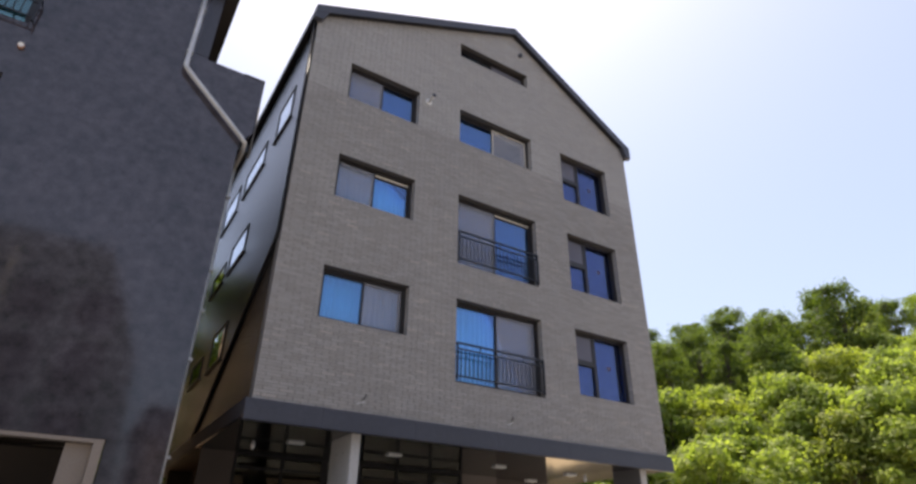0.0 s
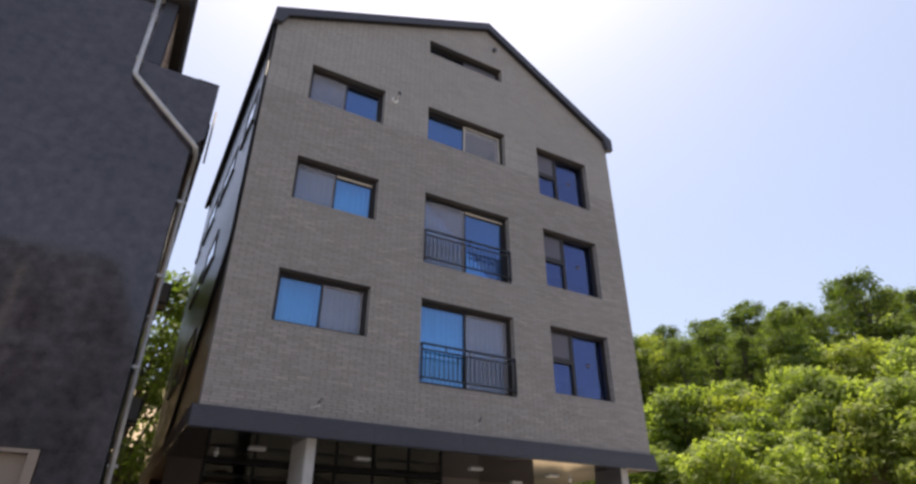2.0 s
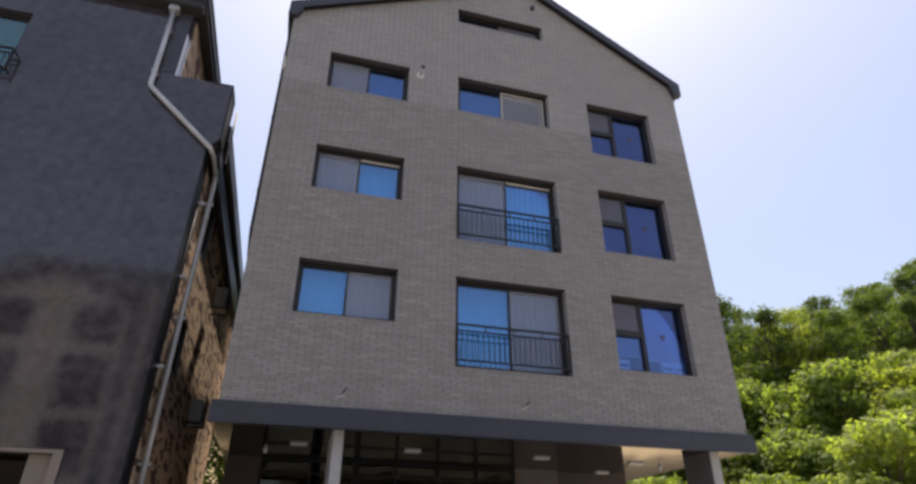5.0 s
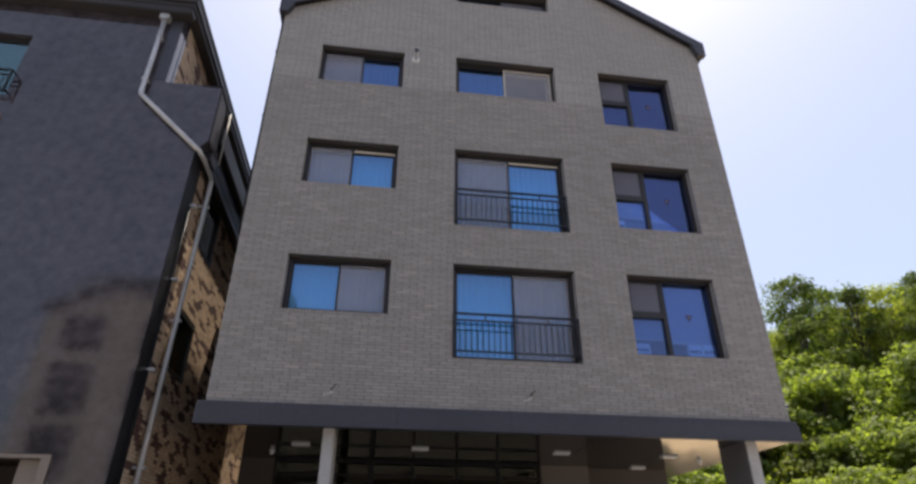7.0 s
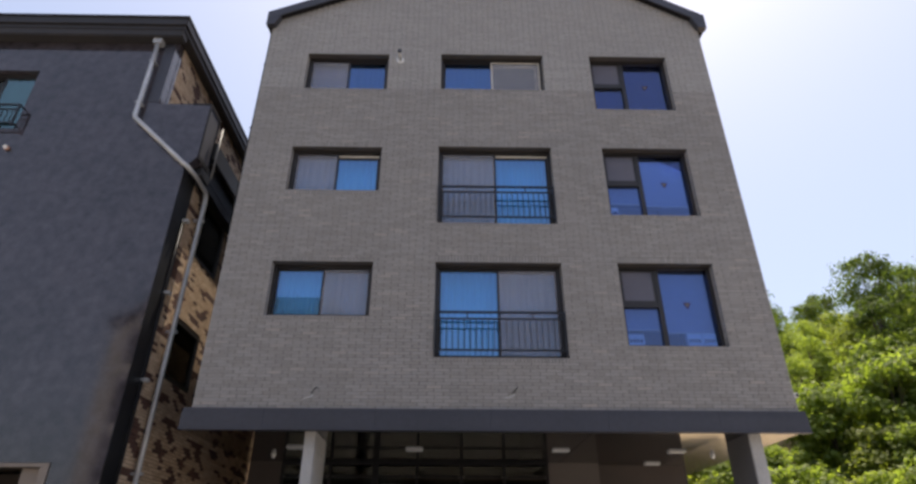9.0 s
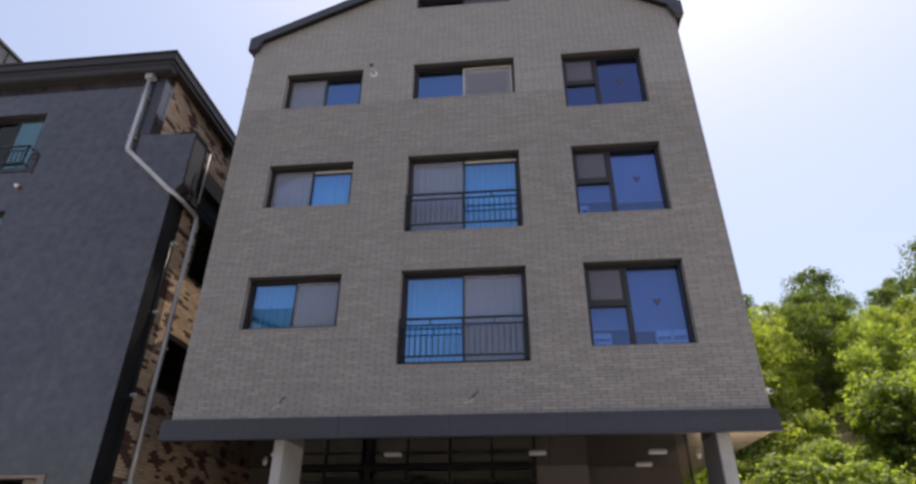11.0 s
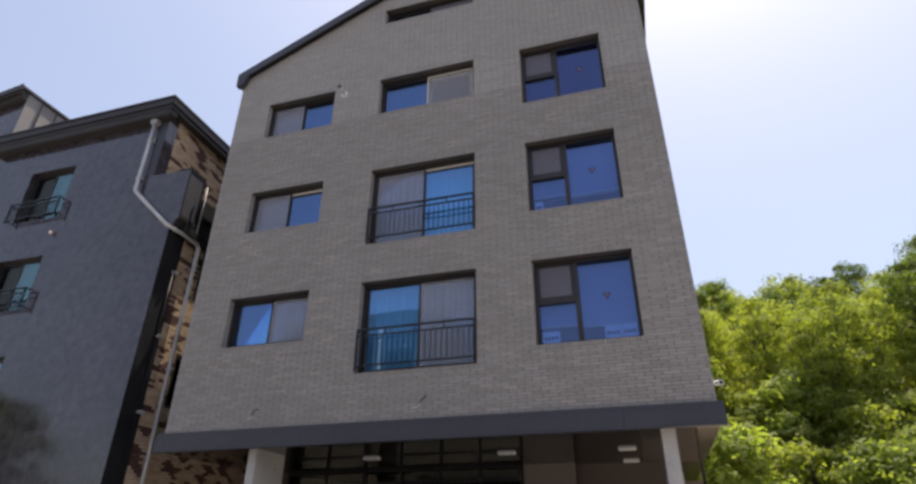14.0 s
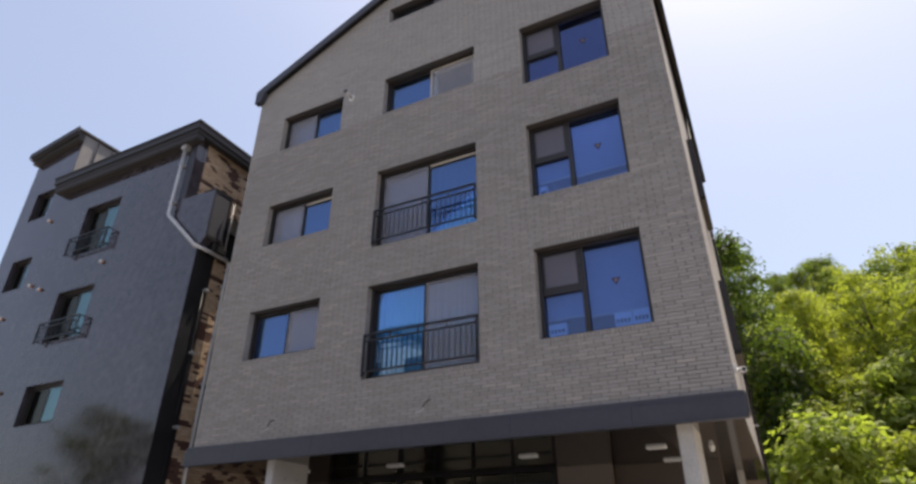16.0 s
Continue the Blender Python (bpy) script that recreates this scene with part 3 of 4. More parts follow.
def slider(key, clear, curtain_on=(), strip=False, open_pane=False):
    """A two-leaf sliding window; clear is the bare leaf, the other stands behind an insect screen."""
    x0, x1, z0, z1 = OPEN[key]
    y = FY + 0.20
    win = window_base(house, x0, x1, z0, z1, y - 0.04, deep=0.17, label="dark aluminium sliding window with a half insect screen")
    a, b, c, d, m = x0 + 0.068, x1 - 0.068, z0 + 0.063, z1 - 0.063, (x0 + x1) / 2
    left, right = (a, m + 0.02), (m - 0.02, b)
    drop = 0.085 if strip else 0.0
    sash(win, *left, c, d, y + (0.035 if clear == "l" else 0.075), GLASS)
    if not open_pane:
        sash(win, *right, c, d - drop, y + (0.075 if clear == "l" else 0.035), GLASS)
    if strip:
        part("head_strip", boxes((m + 0.03, b - 0.01, y + 0.03, y + 0.07, d - 0.075, d - 0.025)), CREAM, win, "cream strip over the clear sash")
    s = right if clear == "l" else left
    screen(win, *s, c, d, y + 0.008, frame_mat=CREAM if open_pane else FRAME, mesh=SCREEN_DARK if key == "attic" else SCREEN)
    if open_pane:
        part("inner_sash", boxes((s[0] + 0.06, s[1] - 0.036, y + 0.05, y + 0.085, d - 0.15, d - 0.036), (s[1] - 0.13, s[1] - 0.036, y + 0.05, y + 0.085, c + 0.036, d - 0.151)), CREAM, win, "cream inner sash bars")
    ring_in = ring(bmesh.new(), x0 + 0.02, x1 - 0.02, y + 0.135, y + 0.19, z0 + 0.02, z1 - 0.01, 0.08)
    part("inner_frame", ring_in, CREAM, win, "cream inner frame")
    room(house, x0, x1, z0, z1, FY + 0.43)
    for side in curtain_on:
        p = left if side == "l" else right
        curtain(p[0] - 0.03, p[1] + 0.03, z0 - 0.15, z1 - 0.02, FY + 0.465, hash_of(key) + ord(side))
    return win


def hash_of(key):
    return sum(ord(c) for c in key)


def curtain(x0, x1, z0, z1, y, seed):
    rng = random.Random(seed)
    n = 90
    ph, amp = rng.uniform(0, 6), 0.022
    vs = []
    for i in range(n + 1):
        x = x0 + (x1 - x0) * i / n
        w = amp * math.sin(x * 42 + ph + 1.2 * math.sin(x * 9 + ph)) + 0.01 * math.sin(x * 17)
        for z in (z0, z1):
            for t in (0, 0.004):
                vs.append((x, y + t + w * (1 if z == z0 else 0.8), z))
    fs = []
    for i in range(n):
        k, q = 4 * i, 4 * i + 4
        fs += [(k, q, q + 2, k + 2), (k + 1, k + 3, q + 3, q + 1), (k, k + 1, q + 1, q), (k + 2, q + 2, q + 3, k + 3)]
    c = raw("curtain", vs, fs, CURTAIN)
    for p in c.data.polygons:
        p.use_smooth = True
    tagged(c, "white pleated curtain hanging behind the window", "curtain", "window curtains")


slider("31", "l", "lr")
slider("32", "l", "lr")
slider("21", "r", "lr", strip=True)
slider("22", "r", "lr", strip=True)
slider("11", "r", "lr")
slider("12", "l", "l", open_pane=True)
slider("attic", "l")


def corner_window(key):
    """Fixed large pane, a top-hung vent with a screen and a small fixed pane under it."""
    x0, x1, z0, z1 = OPEN[key]
    y = FY + 0.20
    win = window_base(house, x0, x1, z0, z1, y - 0.04, deep=0.17, label="dark aluminium window with one large fixed pane and a vent")
    a, b, c, d = x0 + 0.068, x1 - 0.068, z0 + 0.063, z1 - 0.063
    m = x0 + 0.83
    h = z0 + (z1 - z0) * 0.52
    part("mullion", boxes((m - 0.045, m + 0.045, y, y + 0.12, c, d)), FRAME, win)
    part("transom", boxes((a, m - 0.046, y, y + 0.12, h - 0.045, h + 0.045)), FRAME, win)
    pane(win, m + 0.045, b, c, d, y + 0.06, GLASS_DEEP)
    pane(win, a, m - 0.046, c, h - 0.045, y + 0.06, GLASS_DEEP)
    sash(win, a + 0.004, m - 0.05, h + 0.05, d - 0.004, y + 0.01, GLASS, 0.05)
    part("insect_screen", boxes((a + 0.054, m - 0.10, y + 0.012, y + 0.016, h + 0.10, d - 0.054)), SCREEN_DARK, win, "dark insect screen")
    room(house, x0, x1, z0, z1, FY + 0.43)
    # rescue sign on the large pane
    sx, sz, r = (m + b) / 2 + 0.03, z0 + (z1 - z0) * 0.53, 0.085
    mark = thing("rescue_sticker", (sx, y + 0.058, sz), "purple-red triangular sticker with a pale disc on the pane", "sticker", "rescue stickers")
    bm = bmesh.new()
    extruded(bm, [(sx - r, sz + r * 0.8), (sx, sz - r * 0.9), (sx + r, sz + r * 0.8)], [], y + 0.0565, y + 0.059)
    part("triangle", bm, RED, mark)
    bm = bmesh.new()
    extruded(bm, [(sx + 0.032 * math.cos(k * math.tau / 16), sz + 0.018 + 0.032 * math.sin(k * math.tau / 16)) for k in range(16)], [], y + 0.0535, y + 0.056)
    part("disc", bm, SEAM_METAL, mark)
    return win, (a, m, b, c, d, h)


for key in ("13", "23", "33"):
    win, (a, m, b, c, d, h) = corner_window(key)
    if key != "13":
        y = FY + 0.42
        bl = thing("roller_blind", ((a + b) / 2, y, d), "grey-blue roller blind drawn most of the way down", "blind", "roller blinds")
        low = c + (0.36 if key == "33" else 0.42)
        part("cloth", boxes((a - 0.02, m - 0.02, y, y + 0.004, low + 0.05, d), (m, b + 0.05, y, y + 0.004, low, d)), BLIND, bl)
        part("bottom_bar", boxes((a - 0.02, m - 0.02, y - 0.01, y + 0.014, low + 0.025, low + 0.049), (m, b + 0.05, y - 0.01, y + 0.014, low - 0.025, low - 0.001)), CREAM, bl)


def sill_box(x0, x1, z0, z1, label):
    ob = thing("storage_box", ((x0 + x1) / 2, FY + 0.34, z0), label, "box", "boxes on the sill")
    part("carton", boxes((x0, x1, FY + 0.285, FY + 0.40, z0, z1), bevel=0.006), WHITE, ob)
    n = 4
    for i in range(n):
        u = x0 + 0.03 + i * (x1 - x0 - 0.05) / n
        part("print_bar", boxes((u, u + (x1 - x0) / n * 0.6, FY + 0.282, FY + 0.2845, z0 + (z1 - z0) * 0.35, z0 + (z1 - z0) * 0.6)), FASCIA, ob)


sill_box(12.05, 12.35, 5.34, 5.62, "white printed carton standing on the sill")
sill_box(12.36, 12.64, 5.34, 5.63, "white printed carton standing on the sill")
sill_box(10.87, 11.20, 5.34, 5.60, "white printed carton behind the small pane")
sill_box(10.88, 11.05, 8.27, 8.55, "small white carton behind the small pane")


def balcony_rail(x0, x1, z0, y, parent, height_=0.82, returns=0.12):
    """A steel guard in front of a tall window: rails and single bars."""
    rail = part("railing", boxes((x0, x1, y, y + 0.04, z0 + height_ - 0.04, z0 + height_), (x0, x1, y + 0.005, y + 0.035, z0 + height_ - 0.17, z0 + height_ - 0.14),
                                 (x0, x1, y + 0.005, y + 0.035, z0 + 0.07, z0 + 0.10), (x0, x0 + 0.035, y, y + 0.04, z0 + 0.0, z0 + height_ - 0.041),
                                 (x1 - 0.035, x1, y, y + 0.04, z0 + 0.0, z0 + height_ - 0.041)), RAIL, parent, "black steel balcony railing")
    n = round((x1 - x0) / 0.115)
    me = bpy.data.meshes.new("bar")
    bm = boxes((-0.008, 0.008, 0.012, 0.028, z0 + 0.10, z0 + height_ - 0.17))
    bm.to_mesh(me)
    bm.free()
    me.materials.append(RAIL)
    for i in range(1, n):
        ob = finish(new("bar", me), rail, "")
        ob.location = (x0 + (x1 - x0) * i / n, y, 0)
    for f in (0.25, 0.5, 0.75):
        u = x0 + (x1 - x0) * f
        part("spacer", boxes((u - 0.012, u + 0.012, y + 0.008, y + 0.03, z0 + height_ - 0.139, z0 + height_ - 0.041)), RAIL, rail)
    for u in (x0 + 0.001, x1 - 0.021):
        for z in (z0 + 0.07, z0 + height_ - 0.04):
            part("bracket", boxes((u, u + 0.02, y + 0.041, y + returns, z, z + 0.03)), RAIL, rail)


balcony_rail(7.05, 9.60, 5.06, FY - 0.05, house, 0.87)
balcony_rail(7.06, 9.60, 8.0, FY - 0.05, house, 0.87)


# windows in the side walls
def side_window(along, zs, x, inward):
    u0, u1 = along
    m = Matrix(((0, inward, 0, x), (1, 0, 0, 0), (0, 0, 1, 0), (0, 0, 0, 1)))
    win = part("window", turned(ring(bmesh.new(), u0 + 0.005, u1 - 0.005, -0.02, 0.1, zs[0] + 0.005, zs[1] - 0.005, 0.06), m), FRAME, house, "side window in a dark frame")
    p = part("pane", turned(boxes((u0 + 0.066, u1 - 0.066, 0.0, 0.008, zs[0] + 0.066, zs[1] - 0.066)), m), GLASS_SIDE, win)
    p.visible_shadow = False
    part("window_sill", turned(boxes((u0 - 0.05, u1 + 0.05, -0.05, 0.0, zs[0] - 0.05, zs[0] - 0.002)), m), FRAME, win)
    part("room", turned(boxes((u0 - 0.1, u1 + 0.1, 0.55, 0.6, zs[0] - 0.1, zs[1] + 0.1)), m), ROOM, win)


for h in LEFT_HOLES:
    side_window(h[:2], h[2:], FX0, 1)
for h in RIGHT_HOLES:
    side_window(h[:2], h[2:], FX1, -1)
    for u0, u1, w0, w1 in ((h[0] - 0.06, h[0], h[2] - 0.06, h[3] + 0.06), (h[1], h[1] + 0.06, h[2] - 0.06, h[3] + 0.06), (h[0], h[1], h[3], h[3] + 0.06), (h[0], h[1], h[2] - 0.12, h[2] - 0.06)):
        part("window_hood", boxes((FX1 - 0.002, FX1 + 0.13, u0, u1, w0, w1)), FRAME, house, "projecting dark metal window surround")

# ---- small things on the brick front ----
vent = thing("flue_pipe", (6.05, FY, 12.66), "short pale metal flue with a round wall flange", "flue")
part("flange", tube(bmesh.new(), [(6.05, FY - 0.02, 12.62), (6.05, FY + 0.01, 12.62)], 0.09, 20), WHITE, vent)
part("pipe", tube(bmesh.new(), [(6.05, FY + 0.02, 12.62), (6.05, FY - 0.27, 12.645)], 0.046, 16), GALV, vent)
part("end_ring", tube(bmesh.new(), [(6.05, FY - 0.271, 12.645), (6.05, FY - 0.31, 12.648)], 0.053, 16), FASCIA, vent)
gv = thing("gable_vent", (9.32, FY, 16.2), "small dark round vent near the ridge", "vent")
part("cap", tube(bmesh.new(), [(9.35, FY + 0.01, 16.2), (9.35, FY - 0.08, 16.2)], 0.07, 16), FASCIA, gv)


def stub_wire(x, z, bend):
    w = thing("loose_wire", (x, FY, z), "loose black cable end poking out of the brickwork", "cable", "loose cable ends")
    part("cable", tube(bmesh.new(), [(x, FY + 0.01, z), (x - 0.01, FY - 0.04, z - 0.01), (x - 0.06 * bend, FY - 0.08, z - 0.06), (x - 0.12 * bend, FY - 0.085, z - 0.14)], 0.011, 8), BLACK, w)
    pts = [(x - 0.12 * bend + 0.05 * math.sin(i * 0.7) - 0.012 * i, FY - 0.085, z - 0.141 - 0.014 * i) for i in range(8)]
    part("bare_wire", tube(bmesh.new(), pts, 0.004, 6), WHITE, w, "thin white wire loop")


stub_wire(4.93, 4.42, 0.7)
stub_wire(8.62, 4.45, 1.0)

pipe = thing("drainpipe", (FX0 - 0.03, FY + 0.3, 0.2), "black drainpipe on the side wall of the brick house", "drainpipe")
part("pipe", tube(bmesh.new(), [(FX0 - 0.035, FY + 0.12, 13.8), (FX0 - 0.035, FY + 0.12, 7.6), (FX0 - 0.035, FY + 0.2, 7.45), (FX0 - 0.035, 13.5, 5.95), (FX0 - 0.035, 16.9, 3.7)], 0.038, 12), ROOF_METAL, pipe)
for z in (12.5, 10.5, 8.5):
    part("clip", boxes((FX0 - 0.08, FX0 + 0.003, FY + 0.08, FY + 0.16, z, z + 0.03)), ROOF_METAL, pipe)
pipe = thing("drainpipe", (FX1 + 0.05, FY + 6.2, 0.2), "dark drainpipe on the side wall under the eave", "drainpipe")
part("pipe", tube(bmesh.new(), [(FX1 + 0.05, FY + 6.2, 13.8), (FX1 + 0.05, FY + 6.2, 0.3)], 0.04, 12), ROOF_METAL, pipe)
for z in (12.5, 9.5, 6.5, 4.6):
    part("clip", boxes((FX1 - 0.004, FX1 + 0.1, FY + 6.15, FY + 6.25, z, z + 0.03)), GALV, pipe)

cam_box = thing("security_camera", (FX1 + 0.06, FY + 0.35, 4.42), "white security camera on a bracket at the corner", "camera")
part("base", boxes((FX1 - 0.003, FX1 + 0.04, FY + 0.27, FY + 0.40, 4.36, 4.50), bevel=0.008), WHITE, cam_box)
part("arm", tube(bmesh.new(), [(FX1 + 0.03, FY + 0.33, 4.43), (FX1 + 0.10, FY + 0.30, 4.41)], 0.018, 10), WHITE, cam_box)
part("body", tube(bmesh.new(), [(FX1 + 0.09, FY + 0.36, 4.42), (FX1 + 0.14, FY + 0.16, 4.38)], 0.045, 16), WHITE, cam_box)
part("lens", tube(bmesh.new(), [(FX1 + 0.14, FY + 0.159, 4.38), (FX1 + 0.142, FY + 0.15, 4.378)], 0.03, 14), BLACK, cam_box)


def dome(x, y, label):
    d = thing("dome_camera", (x, y, 3.679), label, "camera", "dome cameras")
    bm = bmesh.new()
    bmesh.ops.create_uvsphere(bm, u_segments=16, v_segments=8, radius=0.042, matrix=Matrix.Translation((x, y, 3.625)))
    for f in bm.faces:
        f.smooth = True
    part("dome", bm, WHITE, d)
    part("base", tube(bmesh.new(), [(x, y, 3.679), (x, y, 3.645)], 0.05, 16), WHITE, d)


dome(13.03, 13.55, "white dome camera under the glossy soffit")
dome(3.55, 13.8, "white dome camera under the dark soffit")

# ---- the dark stucco house next door ----
SX0, SX1, SY, SZ = -8.45, 1.5, 10.95, 13.05
dark_house = thing("stucco_house", (-3.5, 10.95, 0.14), "dark grey stucco house with tan brick flank, black eaves", "building")
S_OPEN = [(-4.25, -2.56, 10.22, 11.98), (-4.25, -2.56, 7.40, 8.98), (-4.25, -2.58, 5.04, 6.15), (-7.72, -6.66, 12.35, 13.5), (-7.6, -6.5, 9.62, 10.75)]
outline = [(SX0, 3.07), (SX1, 3.07), (SX1, 9.2), (1.72, 9.5), (1.72, 11.0), (0.5, 11.0), (0.5, SZ + 0.2), (-6.02, SZ + 0.2), (-6.02, 15.255), (SX0, 15.255)]
stucco = part("wall", extruded(bmesh.new(), outline, [rect(*o) for o in S_OPEN], SY, SY + 0.25), STUCCO, dark_house, "dark grey worn stucco front")
for a, b in ((0.62, SX1), (SX0, -3.2)):
    part("wall", boxes((a, b, SY, SY + 0.25, 0.14, 3.068)), STUCCO, dark_house, "dark grey worn stucco front")
# wide opening at street level with a cream surround
sf = part("shopfront", boxes((0.46, 0.60, SY - 0.02, SY + 0.2, 0.14, 3.0), (-3.2, 0.60, SY - 0.02, SY + 0.2, 3.002, 3.06)), SURROUND, dark_house, "cream framed street-level opening")
part("pane", boxes((-3.19, 0.49, SY + 0.12, SY + 0.13, 0.2, 2.2)), GLASS_DIM, sf)
part("mullion", boxes((-3.19, 0.49, SY + 0.10, SY + 0.16, 2.2, 2.28), (-1.4, -1.3, SY + 0.10, SY + 0.16, 0.2, 2.19), (0.1, 0.455, SY + 0.10, SY + 0.16, 2.282, 2.99)), SURROUND, sf)
part("room", boxes((-3.3, 0.6, SY + 1.8, SY + 1.9, 0.14, 3.1), (-3.3, 0.6, SY + 0.26, SY + 1.79, 3.14, 3.2)), TAN_PANEL, dark_house)

# corner return in black stone and the tan brick flank
part("corner_return", boxes((SX1 - 0.25, SX1 - 0.002, SY + 0.252, SY + 0.60, 0.14, 9.2), (SX1 + 0.001, SX1 + 0.008, SY + 0.012, SY + 0.60, 0.14, 9.2)), BLACK_PANEL, dark_house, "black stained corner return")
FLANK_HOLES = [(12.35, 13.7, 7.75, 9.2), (12.2, 13.6, 4.95, 6.2)]
flank = part("flank_wall", turned(extruded(bmesh.new(), [(SY + 0.602, 0.14), (22.6, 0.14), (22.6, 9.5), (SY + 0.602, 9.5)], [rect(*h) for h in FLANK_HOLES], 0, 0.25),
                                  Matrix(((0, -1, 0, SX1 - 0.012), (1, 0, 0, 0), (0, 0, 1, 0), (0, 0, 0, 1)))), TAN_MORTAR, dark_house, "tan and dark brown brick flank")
upper = part("flank_wall", boxes((0.2, 0.488, SY + 0.252, 22.6, 9.5, SZ + 0.18)), TAN_MORTAR, dark_house, "tan and dark brown brick flank of the top storey")


def flank_bricks(x, y0, y1, z0, z1, holes, parent, seed):
    rng, tan, brown = random.Random(seed), Bricks(), Bricks()
    for k in range(int((z1 - z0) / 0.067)):
        za = z0 + k * 0.067
        cuts = [(h[0], h[1]) for h in holes if za + 0.06 > h[2] and za < h[3]]
        for u, v in intervals(y0, y1, cuts):
            i = math.floor((u - y0 - (k % 2) * 0.1) / 0.2)
            while y0 + (k % 2) * 0.1 + i * 0.2 < v:
                s, e = max(u, y0 + (k % 2) * 0.1 + i * 0.2), min(v, y0 + (k % 2) * 0.1 + (i + 1) * 0.2 - 0.01)
                i += 1
                if e - s > 0.03:
                    out = rng.uniform(0, 0.004)
                    b = brown if noise.noise((s * 1.9 + za * 1.2, za * 5.2, seed)) > 0.16 or rng.random() < 0.03 else tan
                    base = len(b.v)
                    b.v += [(x - (q[1]) + out, q[0], q[2]) for q in brick_shape(s, e, 0, 0.03, za, za + 0.057)]
                    b.f += [tuple(j + base for j in reversed(f)) for f in BRICK_FACES]
    tagged(raw("brickwork", tan.v, tan.f, TAN_BRICK, parent, "tan bricks"), kind="stuff")
    tagged(raw("brickwork", brown.v, brown.f, BROWN_BRICK, parent, "dark brown bricks in scattered stepped groups"), kind="stuff")


flank_bricks(SX1, SY + 0.605, 22.5, 1.5, 9.2, FLANK_HOLES, flank, 8)
flank_bricks(0.5, SY + 0.36, 18.5, 10.6, SZ + 0.17, [], upper, 9)
part("corner_strip", boxes((0.3, 0.51, SY + 0.252, SY + 0.355, 10.9, SZ + 0.17)), STUCCO, dark_house)

for h in FLANK_HOLES:
    m = Matrix(((0, -1, 0, SX1), (1, 0, 0, 0), (0, 0, 1, 0), (0, 0, 0, 1)))
    win = part("window", turned(ring(bmesh.new(), h[0] + 0.004, h[1] - 0.004, 0.0, 0.12, h[2] + 0.004, h[3] - 0.004, 0.06), m), FRAME, dark_house, "dark framed flank window")
    p = part("pane", turned(boxes((h[0] + 0.066, h[1] - 0.066, 0.06, 0.07, h[2] + 0.066, h[3] - 0.066)), m), GLASS_DIM, win)
    part("room", turned(boxes((h[0], h[1], 0.6, 0.65, h[2], h[3])), m), FASCIA, win)

# boxed-out terrace corner
part("corner_panel", boxes((0.24, 0.497, SY - 0.012, SY - 0.003, 11.05, SZ - 0.15)), FASCIA, dark_house, "thin dark sheet at the stucco corner")
tb = part("terrace_box", boxes((1.1, 1.715, SY + 0.252, SY + 0.62, 9.42, 9.55), (1.62, 1.715, SY + 0.252, SY + 0.62, 9.552, 10.99)), STUCCO, dark_house, "boxed-out stucco terrace corner")
part("panel", boxes((1.722, 1.735, SY + 0.01, SY + 0.6, 9.55, 10.95)), FASCIA, tb, "dark metal side panel")
part("edge_trim", boxes((1.718, 1.75, SY - 0.012, SY + 0.60, 10.955, 11.01), (1.3, 1.717, SY - 0.014, SY - 0.002, 10.975, 11.01), (1.736, 1.75, SY - 0.01, SY + 0.03, 9.45, 10.95), (1.736, 1.75, SY + 0.57, SY + 0.60, 9.45, 10.95), (1.736, 1.75, SY + 0.031, SY + 0.569, 9.45, 9.56)), ROOF_METAL, tb, "black steel edging")
part("underside", boxes((1.0, 1.75, SY + 0.3, SY + 0.75, 9.22, 9.415), (1.0, 1.66, SY + 0.751, 22.6, 9.22, 9.415)), BLACK_PANEL, tb)
part("parapet", boxes((1.50, 1.67, SY + 0.63, 22.6, 9.42, 9.90), (1.60, 1.79, SY + 0.63, 22.6, 9.902, 10.36)), BLACK_PANEL, tb)
part("terrace_pipe", tube(bmesh.new(), [(1.84, SY + 0.62, 9.3), (1.84, SY + 0.62, 10.75)], 0.022, 10), SEAM_METAL, dark_house)



def air_conditioner(y, z):
    ac = thing("air_conditioner", (SX1 + 0.3, y, z), "dark caged air conditioner on brackets on the brick flank", "air conditioner", "flank air conditioners")
    x = SX1 + 0.14
    part("casing", boxes((x, x + 0.28, y - 0.38, y + 0.38, z, z + 0.52), bevel=0.02), SEAM_METAL, ac)
    part("fan_guard", tube(bmesh.new(), [(x + 0.281, y - 0.1, z + 0.26), (x + 0.295, y - 0.1, z + 0.26)], 0.2, 24), BLACK, ac)
    for i in range(6):
        part("bar", boxes((x + 0.30, x + 0.315, y - 0.42 + i * 0.165, y - 0.405 + i * 0.165, z - 0.03, z + 0.60)), RAIL, ac)
    for zr in (0.60, -0.055):
        part("cage_rail", boxes((x + 0.298, x + 0.318, y - 0.43, y + 0.43, z + zr, z + zr + 0.025)), RAIL, ac)
    for dy in (-0.3, 0.27):
        part("bracket", boxes((SX1 + 0.005, x + 0.31, y + dy, y + dy + 0.03, z - 0.05, z - 0.005)), RAIL, ac)


air_conditioner(15.95, 7.5)
air_conditioner(15.9, 4.5)

# rear and side shell
part("rear_wall", boxes((SX0, 0.19, 22.4, 22.6, 0.14, SZ)), DARK_RENDER, dark_house)
part("side_wall", boxes((SX0, SX0 + 0.25, SY + 0.252, 22.39, 0.14, 15.25)), STUCCO, dark_house)


